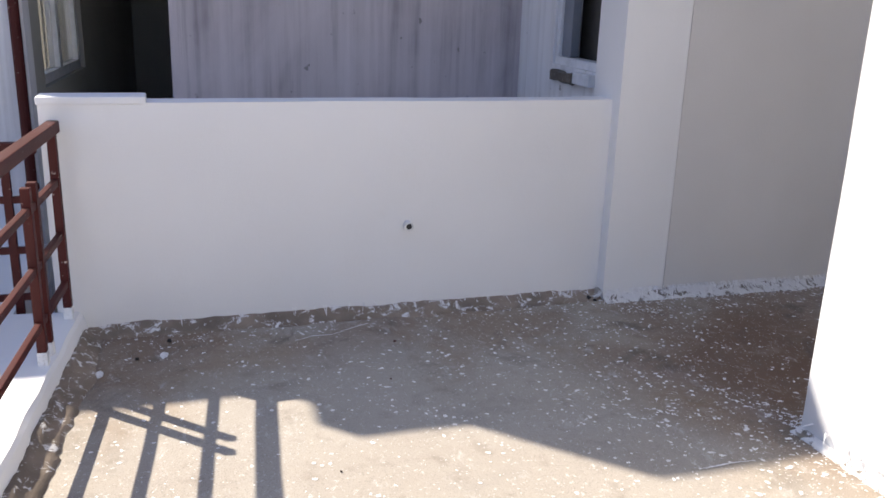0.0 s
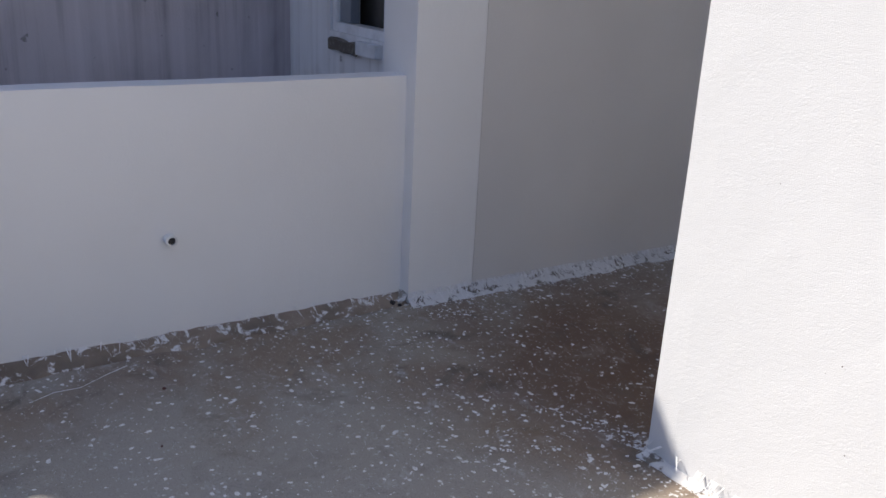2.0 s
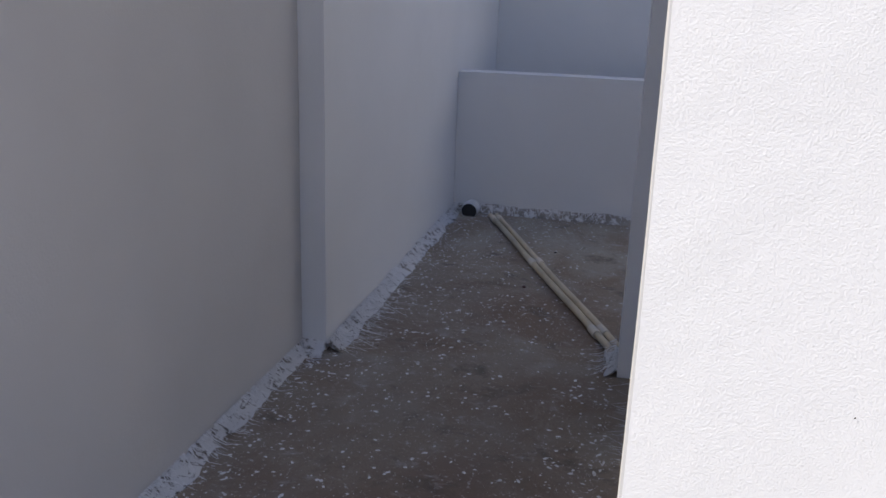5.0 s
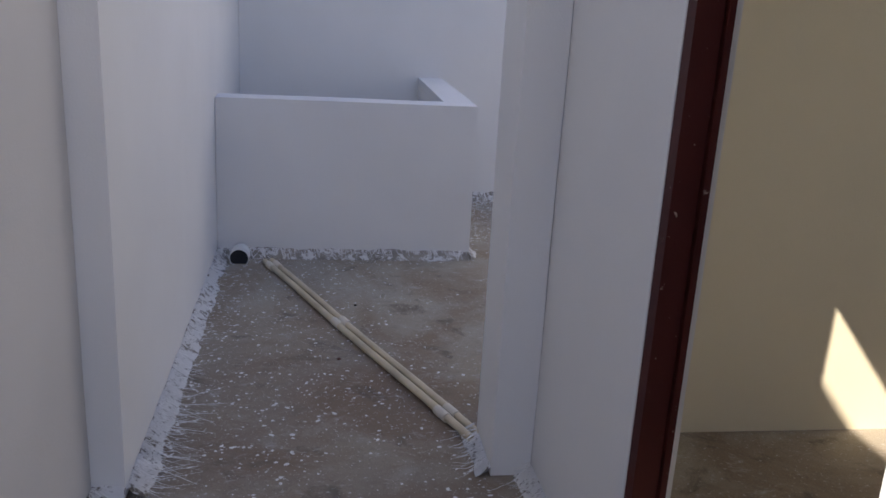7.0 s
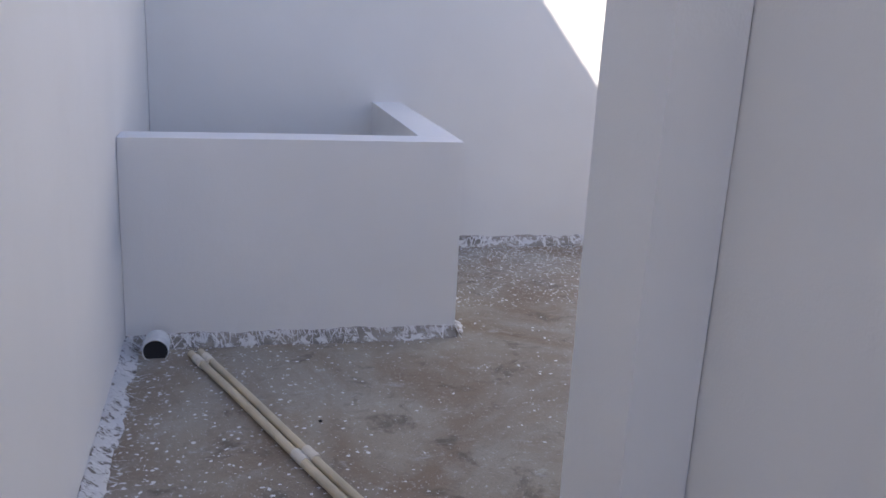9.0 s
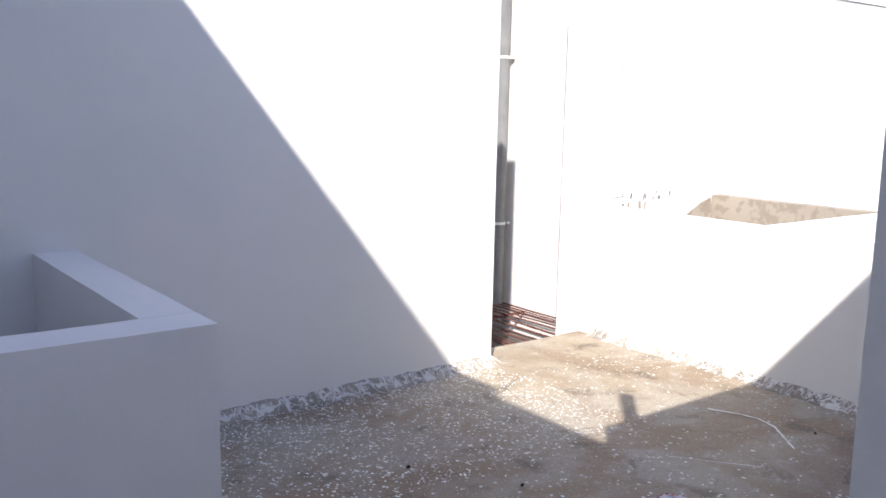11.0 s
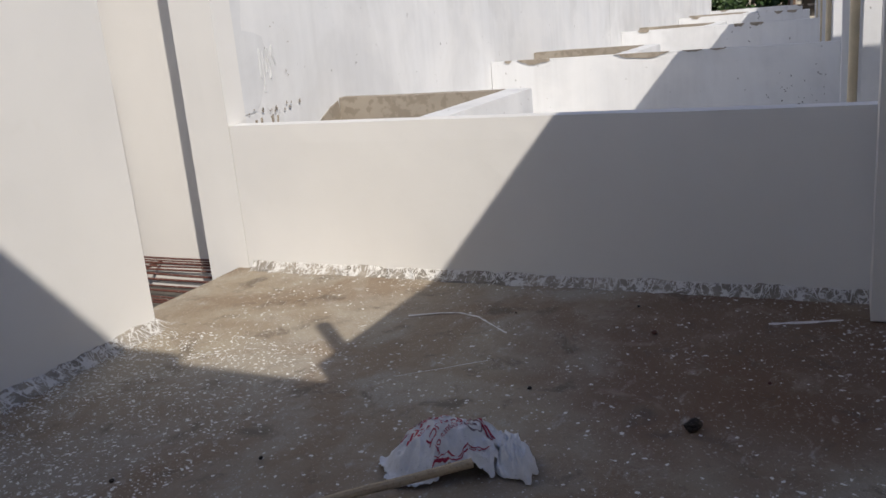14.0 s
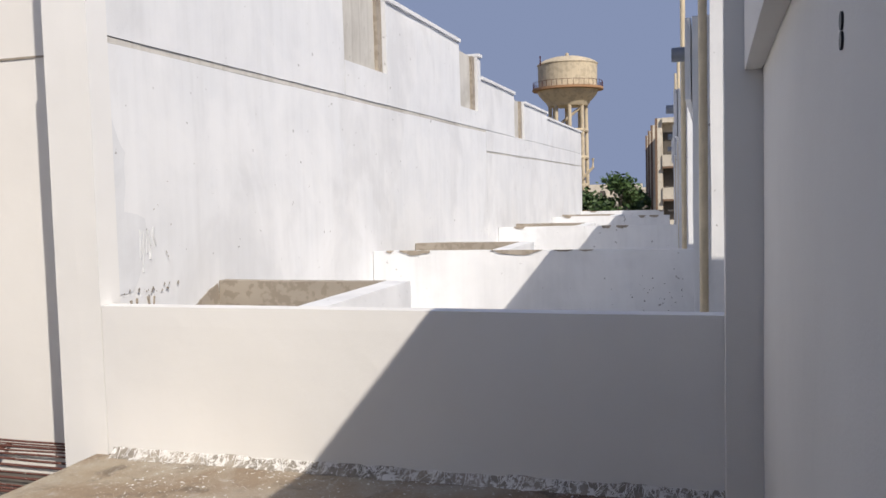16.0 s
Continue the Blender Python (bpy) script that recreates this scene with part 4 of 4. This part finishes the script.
# ---- the next houses to the east ----
def east_row():
    edges = (10.3, 16.6, 22.3, 27.2)
    x0 = X_EAST + 0.13
    for k, x1 in enumerate(edges):
        grp = "row houses"
        e = empty("row_house", "primed white terrace roof of a neighbouring row house", "house", (x0, 2.5, GROUND), grp)

        def pt(nm, a, b, mat, lab="", seg=0.35):
            sh = Vector((x0, 2.5, GROUND))
            ob = part(nm, block(a, b, seg, 0.006), mat, e, lab)
            ob.data.transform(Matrix.Translation(-sh))
            return ob
        pt("body", (x0, -3, GROUND), (x1 + 0.12, 6.72, -0.02), RAW, seg=0)
        pt("parapet", (x1, 3.05 + 0.40 * k, -0.02), (x1 + 0.12, 6.70, 0.965), TALLRAW, "primed parapet with a chipped top", 0.15)
        pt("shaft_wall", (x0, 5.09, -0.02), (x0 + 1.52, 5.29, 0.965), TALLRAW, "low shaft wall", 0.15)
        pt("shaft_wall", (x0 + 1.40, 5.292, -0.02), (x0 + 1.52, 6.70, 0.965), CEMENT, "low bare shaft wall", 0.15)
        bw = 1.55 if k == 0 else 1.4
        dy = 0.27 * k
        pt("stair_block", (x0 + bw, -1.0, -0.02), (x0 + bw + 0.3, 2.70 + dy, 2.85), TALLRAW, "return of the stair block", 0)
        pt("stair_block", (x0 + bw + 0.3, -1.0, -0.02), (x1 - 0.1, 3.02 + dy, 2.85), TALLRAW, "stair block with streaked primer")
        pt("pilaster", (x0 + bw - 0.09, 2.30 + dy, -0.02), (x0 + bw + 0.3, 2.895 + dy, 3.3), TALLRAW, "narrow pilaster")
        pt("pilaster", (x1 - 0.35, 2.70 + dy, -0.02), (x1 + 0.12, 3.04 + dy, 2.84), TALLRAW, "narrow pilaster")
        pt("lintel", (x0 + bw + 0.3, 3.02 + dy, 2.25), (x1 - 0.35, 3.07 + dy, 2.84), TALLRAW, "roof beam")
        sh = Vector((x0, 2.5, GROUND))
        for nm, p, q, r, mat, lab in (("downpipe", (x0 + bw + 0.05, 2.94 + dy, -0.02), (x0 + bw + 0.05, 2.94 + dy, 3.6 + 0.3 * k), 0.03, PIPE_CREAM, "cream plastic downpipe"),
                                      ("spout", (x0 + bw + 0.6, 3.0 + dy, 2.62), (x0 + bw + 0.6, 3.17 + dy, 2.62), 0.055, PIPE_GREY, "blue-grey roof spout")):
            bm = tube(bmesh.new(), Vector(p) - sh, Vector(q) - sh, r, 14)
            part(nm, bm, mat, e, lab)
        near_chips = ((6.49, 0.04, 0.03), (6.18, 0.18, 0.06), (4.98, 0.28, 0.055), (4.45, 0.10, 0.02), (4.2, 0.08, 0.016))
        far_chips = ((6.3, 0.10, 0.05), (4.9 - 0.2 * k, 0.09, 0.06), (4.62 - 0.2 * k, 0.11, 0.06))
        for y, w, h in near_chips if k == 0 else far_chips:
            bm = bmesh.new()
            ring = [(w * math.cos(a) * rnd.uniform(0.85, 1.1), h * math.sin(a) * rnd.uniform(0.7, 1.15)) for a in (math.pi + math.pi * q / 10 for q in range(11))]
            front = [bm.verts.new(Vector((x1 - 0.008, y + a, 0.966 + b)) - sh) for a, b in ring]
            back = [bm.verts.new(Vector((x1 + 0.03, y + a, 0.966 + b)) - sh) for a, b in ring]
            bm.faces.new(front)
            for q in range(10):
                bm.faces.new((front[q], front[q + 1], back[q + 1], back[q]))
            bm.faces.new((front[0], front[-1], back[-1], back[0]))
            part("chipped_edge", bm, CEMENT, e, "broken bare cement at the parapet's top")
        x0 = x1 + 0.12


east_row()


def tall_wall():
    """The long white neighbouring wall with notches in its top."""
    e = empty("boundary_wall", "tall white primed wall with notched top and a groove", "wall", (X_EAST, 6.704, 0))
    # start, end, foot, top, depth of a bare recess
    segs = [(0.02, 4.25, 2.72, 4.02, 0), (4.25, 5.56, 3.11, 4.02, 0.1), (5.56, 8.84, 2.72, 4.0, 0), (8.84, 9.96, 3.01, 3.94, 0.1), (9.96, 10.17, 2.72, 3.94, 0), (10.17, 12.83, 2.72, 3.58, 0),
            (12.83, 13.8, 2.70, 3.53, 0.1), (13.8, 16.5, 2.72, 3.48, 0), (16.5, 22.3, 2.72, 3.36, 0)]
    for a, b, foot, top, deep in segs:
        part("wall_bay", block((a, deep, foot), (b, 0.25, top), 0.4, 0.006), BAREGREY if deep else TALLRAW, e, "bare grey recess" if deep else "")
        if deep:
            part("recess_foot", block((a, 0.0, 2.72), (b, 0.25, foot - 0.002), 0.4, 0.004), TALLRAW, e)
            part("bare_reveal", block((b - 0.16, deep - 0.05, foot), (b - 0.003, deep + 0.02, top), 0.12, 0.008), CEMENT, e, "broken brown cement reveal")
        elif top > 3.0:
            part("coping", block((a, -0.03, top), (b, 0.27, top + 0.05)), TALLRAW, e)
    part("lower_wall", block((0.02, 0.0, GROUND), (10.47, 0.25, 2.68), 0.5, 0.006), TALLRAW, e)
    part("groove", block((0.02, 0.014, 2.68), (10.47, 0.25, 2.72)), BAREGREY, e, "dark groove line")
    part("lower_wall", block((10.47, 0.0, GROUND), (22.3, 0.25, 2.325), 0.5, 0.006), TALLRAW, e)
    part("groove", block((10.47, 0.014, 2.325), (22.3, 0.25, 2.35)), BAREGREY, e, "dark groove line")
    part("wall_band", block((10.47, 0.0, 2.35), (22.3, 0.25, 2.72), 0.4, 0.006), TALLRAW, e)

    def patch(nm, outline, mat, lab, proud=0.008):
        """A thin ragged layer on the wall's face."""
        bm = bmesh.new()
        front = []
        for (ax, az), (bx, bz) in zip(outline, outline[1:] + outline[:1]):
            n = max(1, int(math.hypot(bx - ax, bz - az) / 0.06))
            for q in range(n):
                x, z = ax + (bx - ax) * q / n, az + (bz - az) * q / n
                front.append(bm.verts.new((x + 0.03 * noise.noise((x * 9, z * 9, 1)), -proud, z + 0.03 * noise.noise((x * 9, z * 9, 5)))))
        back = [bm.verts.new((v.co.x, 0.004, v.co.z)) for v in front]
        bm.faces.new(front)
        for q in range(len(front)):
            bm.faces.new((front[q], front[(q + 1) % len(front)], back[(q + 1) % len(front)], back[q]))
        return part(nm, bm, mat, e, lab)

    patch("bare_patch", [(0.55, 0.30), (0.55, 0.62), (1.10, 0.78), (1.52, 0.955), (1.52, 0.30)], CEMENT, "bare cement patch above the shaft")
    patch("primer_patch", [(0.03, 0.97), (0.03, 2.30), (0.30, 2.20), (0.42, 1.95), (0.40, 1.55), (0.62, 1.50), (0.60, 1.20), (0.45, 1.0)], PRIMER, "thin grey primer patch", 0.004)
    for x, z, h in ((0.55, 1.42, 0.2), (0.58, 1.4, 0.28), (0.62, 1.41, 0.15), (0.66, 1.42, 0.22), (0.72, 1.43, 0.12), (0.35, 0.93, 0.09), (0.42, 0.94, 0.13), (0.5, 0.95, 0.1), (0.6, 0.95, 0.14), (0.68, 0.95, 0.08)):
        patch("scratch", [(x, z - h), (x + 0.008, z - h), (x + 0.012, z), (x - 0.004, z)], CEMENT if z < 1 else PRIMER, "thin scratch in the primer", 0.01)
    part("body_behind", block((0.96, 0.25, GROUND), (22.3, 4.0, 2.5)), RAW, e)


tall_wall()


def water_tower():
    d = Vector((0.9769, 0.1529)).normalized() * 122
    e = empty("water_tower", "weathered cream concrete water tower on legs", "water tower", (0.81 + d.x, 2.89 + d.y, GROUND))
    z = lambda v: v - GROUND

    def lathe(nm, prof, mat, lab=""):
        bm = bmesh.new()
        rings = [[bm.verts.new((r * math.cos(a), r * math.sin(a), h)) for a in (2 * math.pi * k / 40 for k in range(40))] for r, h in prof]
        for a, b in zip(rings, rings[1:]):
            for k in range(40):
                bm.faces.new((a[k], a[(k + 1) % 40], b[(k + 1) % 40], b[k]))
        bm.faces.new(rings[0])
        bm.faces.new(rings[-1])
        return part(nm, bm, mat, e, lab)
    lathe("drum", [(4.0, z(15.6)), (4.05, z(18.6)), (4.15, z(18.8)), (4.0, z(18.95))], TANK)
    lathe("dome", [(4.0, z(18.96)), (3.2, z(19.4)), (2.0, z(19.75)), (0.6, z(19.95)), (0.25, z(20.0)), (0.2, z(20.4))], TANK)
    lathe("walkway", [(4.0, z(15.2)), (4.85, z(15.25)), (4.85, z(15.55)), (4.0, z(15.59))], TANKRED, "rust-stained walkway rim")
    lathe("bowl", [(2.7, z(13.1)), (3.0, z(13.6)), (3.9, z(14.6)), (4.2, z(15.19))], TANK)
    for k in range(8):
        a = 2 * math.pi * (k + 0.3) / 8
        part("leg", tube(bmesh.new(), (2.6 * math.cos(a), 2.6 * math.sin(a), 0), (2.45 * math.cos(a), 2.45 * math.sin(a), z(13.2)), 0.26, 10), TANK, e)
    for h in (9.7, 6.0, 2.2, -1.6):
        bm = bmesh.new()
        for k in range(8):
            a, b = 2 * math.pi * (k + 0.3) / 8, 2 * math.pi * (k + 1.3) / 8
            tube(bm, (2.55 * math.cos(a), 2.55 * math.sin(a), z(h)), (2.55 * math.cos(b), 2.55 * math.sin(b), z(h)), 0.28, 8)
        part("ring_beam", bm, TANK, e)
    bm = bmesh.new()
    for k in range(40):
        a = 2 * math.pi * k / 40
        p = Vector((4.75 * math.cos(a), 4.75 * math.sin(a), z(15.55)))
        q = Vector((4.75 * math.cos(a + 0.157), 4.75 * math.sin(a + 0.157), z(16.35)))
        tube(bm, p, p + Vector((0, 0, 0.8)), 0.03, 5)
        tube(bm, p + Vector((0, 0, 0.8)), q, 0.03, 5)
    part("guard_rail", bm, REDPAINT, e)
    hs = (-6.9, -1.6, 2.2, 6.0, 9.7, 13.0)
    for k in range(5):
        s = 1 if k % 2 else -1
        part("stair_flight", sweep(bmesh.new(), [(-1.2, -2.2 * s, z(hs[k])), (-1.2, 2.2 * s, z(hs[k + 1]))], 0.2, 6), TANK, e)
    part("stair_flight", sweep(bmesh.new(), [(-2.0, -1.5, z(2.4)), (-2.2, -3.6, z(4.6)), (-2.2, -3.6, z(5.8))], 0.2, 6), TANK, e)
    part("aerial", tube(bmesh.new(), (-3, 3.2, z(18.5)), (-3, 3.2, z(19.8)), 0.08, 6), REDPAINT, e)


water_tower()


def apartments():
    e = empty("apartment_building", "cream three-storey apartment building with dark balconies", "building", (48, 4.15, GROUND))
    z = lambda v: v - GROUND
    for k, (x, y) in enumerate(((0, 1.45), (5, 2.0), (10, 2.5), (15, 3.0))):
        part("wing", block((x + 0.6, -3, 0), (x + 5.2, y, z(5.0)), 0, 0), FLATWALL, e)
        part("end_fin", block((x, y - 0.25, 0), (x + 0.8, y, z(5.25)), 0, 0), FLATWALL, e)
        part("end_fin", block((x, y, 0), (x + 0.8, y + 0.12, z(5.25)), 0, 0), FLATDARK, e, "brown painted fin edge")
    for s in range(4):
        h = 5.0 - 1.72 * (s + 1)
        # flat dark plate; the recess and its shade are only colour
        part("balcony_shade", block((0.55, 0.35, z(h + 0.05)), (0.61, 1.18, z(h + 1.25)), 0, 0), SHADEDARK, e, "dark plate standing for the balcony's shade")
        part("balcony_wall", block((-0.1, 0.0, z(h - 0.55)), (0.5, 1.2, z(h + 0.05)), 0, 0), FLATWALL, e)
        part("ledge", block((-0.2, 0.0, z(h - 0.66)), (0.55, 1.2, z(h - 0.56)), 0, 0), FLATDARK, e, "brown ledge")
    part("roof_edge", block((-0.2, -3, z(5.0)), (20, 1.2, z(5.25)), 0, 0), FLATWALL, e)


apartments()


def tree(x, y, height, spread, seed):
    r = random.Random(seed)
    e = empty("tree", "leafy green tree beyond the roofs", "tree", (x, y, GROUND))
    bm = bmesh.new()
    th = height * 0.62
    tube(bm, (0, 0, 0), (0.1, 0.1, th), 0.28, 10, 0.16)
    tips = []
    for k in range(9):
        a = 2 * math.pi * k / 9 + r.uniform(-0.3, 0.3)
        q = Vector((math.cos(a) * spread * r.uniform(0.4, 0.8), math.sin(a) * spread * r.uniform(0.4, 0.8), r.uniform(0.68, 0.95) * height))
        tube(bm, (0.1, 0.1, th - r.uniform(0, 1.2)), q, 0.11, 7, 0.03)
        tips.append(q)
    tips.append(Vector((0, 0, height * 0.96)))
    part("trunk", bm, BARK, e)
    verts, faces = [], []
    for _ in range(2600):
        c = r.choice(tips)
        p = c + Vector((r.gauss(0, 1), r.gauss(0, 1), r.gauss(0, 0.75))) * spread * 0.24
        s = r.uniform(0.08, 0.2)
        u = Vector((r.gauss(0, 1), r.gauss(0, 1), r.gauss(0, 0.6))).normalized()
        v = u.cross(Vector((r.gauss(0, 1), r.gauss(0, 1), r.gauss(0, 1)))).normalized()
        b = len(verts)
        verts += [p - u * s, p - v * s * 0.45, p + u * s, p + v * s * 0.45]
        faces.append((b, b + 1, b + 2, b + 3))
    me = bpy.data.meshes.new("crown")
    me.from_pydata(verts, [], faces)
    me.materials.append(LEAF)
    o = new("crown", me)
    o.parent = e


tree(46, 7.7, 9.2, 1.15, 2)
tree(50, 9.6, 8.3, 1.2, 5)
tree(58, 7.6, 8.4, 1.3, 9)
for k, (x, y, w, h) in enumerate(((150, 14, 9, 8.6), (170, 22, 12, 9.4), (190, 11, 10, 10.0), (160, 30, 10, 8.4), (140, 6.5, 8, 8.0))):
    ob = tagged(link("house", block((0, -w / 2, 0), (8, w / 2, h)), FLATWALL), "small pale house far away on the horizon", "house", "far houses")
    ob.location = (x, y, GROUND)
    for q in range(4):
        # near-black plates paint the unlit window openings
        part("window", block((-0.05, -w / 2 + 1 + q * w / 4.4, h - 2.4), (0.02, -w / 2 + 2 + q * w / 4.4, h - 1.2)), SHADEDARK, ob)


def switch_hole():
    e = empty("conduit_hole", "small dark double conduit hole in the white wall", "hole", (2.53, BYN + 0.002, 1.875))
    for z in (0, 0.035):
        # black discs on the wall give the holes' shade as colour
        part("bore", tube(bmesh.new(), (0, -0.02, z), (0, 0.003, z), 0.017, 14), BORE_SHADE, e)


switch_hole()


def roof_spout():
    e = empty("roof_spout", "short grey plastic vent pipe on the stair block roof", "pipe", (1.70, BYN - 0.07, ROOF + 0.17))
    part("pipe", hollow(bmesh.new(), (0, 0, 0), (0, 0, 0.42), 0.045, 0.038, 16), PIPE_GREY, e)


roof_spout()


def scabs(name, at, axis, count, spread, size, material, label):
    """Small flaked spots on an upright wall."""
    bm = bmesh.new()
    for _ in range(count):
        a, z = rnd.gauss(0, spread[0]), rnd.gauss(0, spread[1])
        s = size * rnd.uniform(0.3, 1.4)
        vs = []
        for k in range(6):
            q = 2 * math.pi * k / 6
            du, dz = s * rnd.uniform(0.5, 1.2) * math.cos(q), s * rnd.uniform(0.5, 1.6) * math.sin(q)
            vs.append(bm.verts.new((at[0] + a + du, at[1], at[2] + z + dz) if axis == 'x' else (at[0], at[1] + a + du, at[2] + z + dz)))
        bm.faces.new(vs)
    return tagged(link(name, bm, material), label, "flaked spots", kind="stuff")


scabs("flaked_spots", (6.28, 6.690, 1.42), 'x', 10, (0.1, 0.2), 0.006, CEMENT, "dark flaked spots on the white primed wall")
scabs("flaked_spots", (6.05, 6.690, 0.99), 'x', 20, (0.16, 0.02), 0.010, CEMENT, "bare cement scabs at the foot of the primed wall")
scabs("flaked_spots", (10.285, 3.40, 0.50), 'y', 30, (0.2, 0.10), 0.006, CHAR, "black specks on the primed parapet")
scabs("pinholes", (2.2, BY - 0.0045, 1.05), 'x', 22, (0.4, 0.4), 0.0018, CHAR, "small dark pinholes in the sunlit wall")
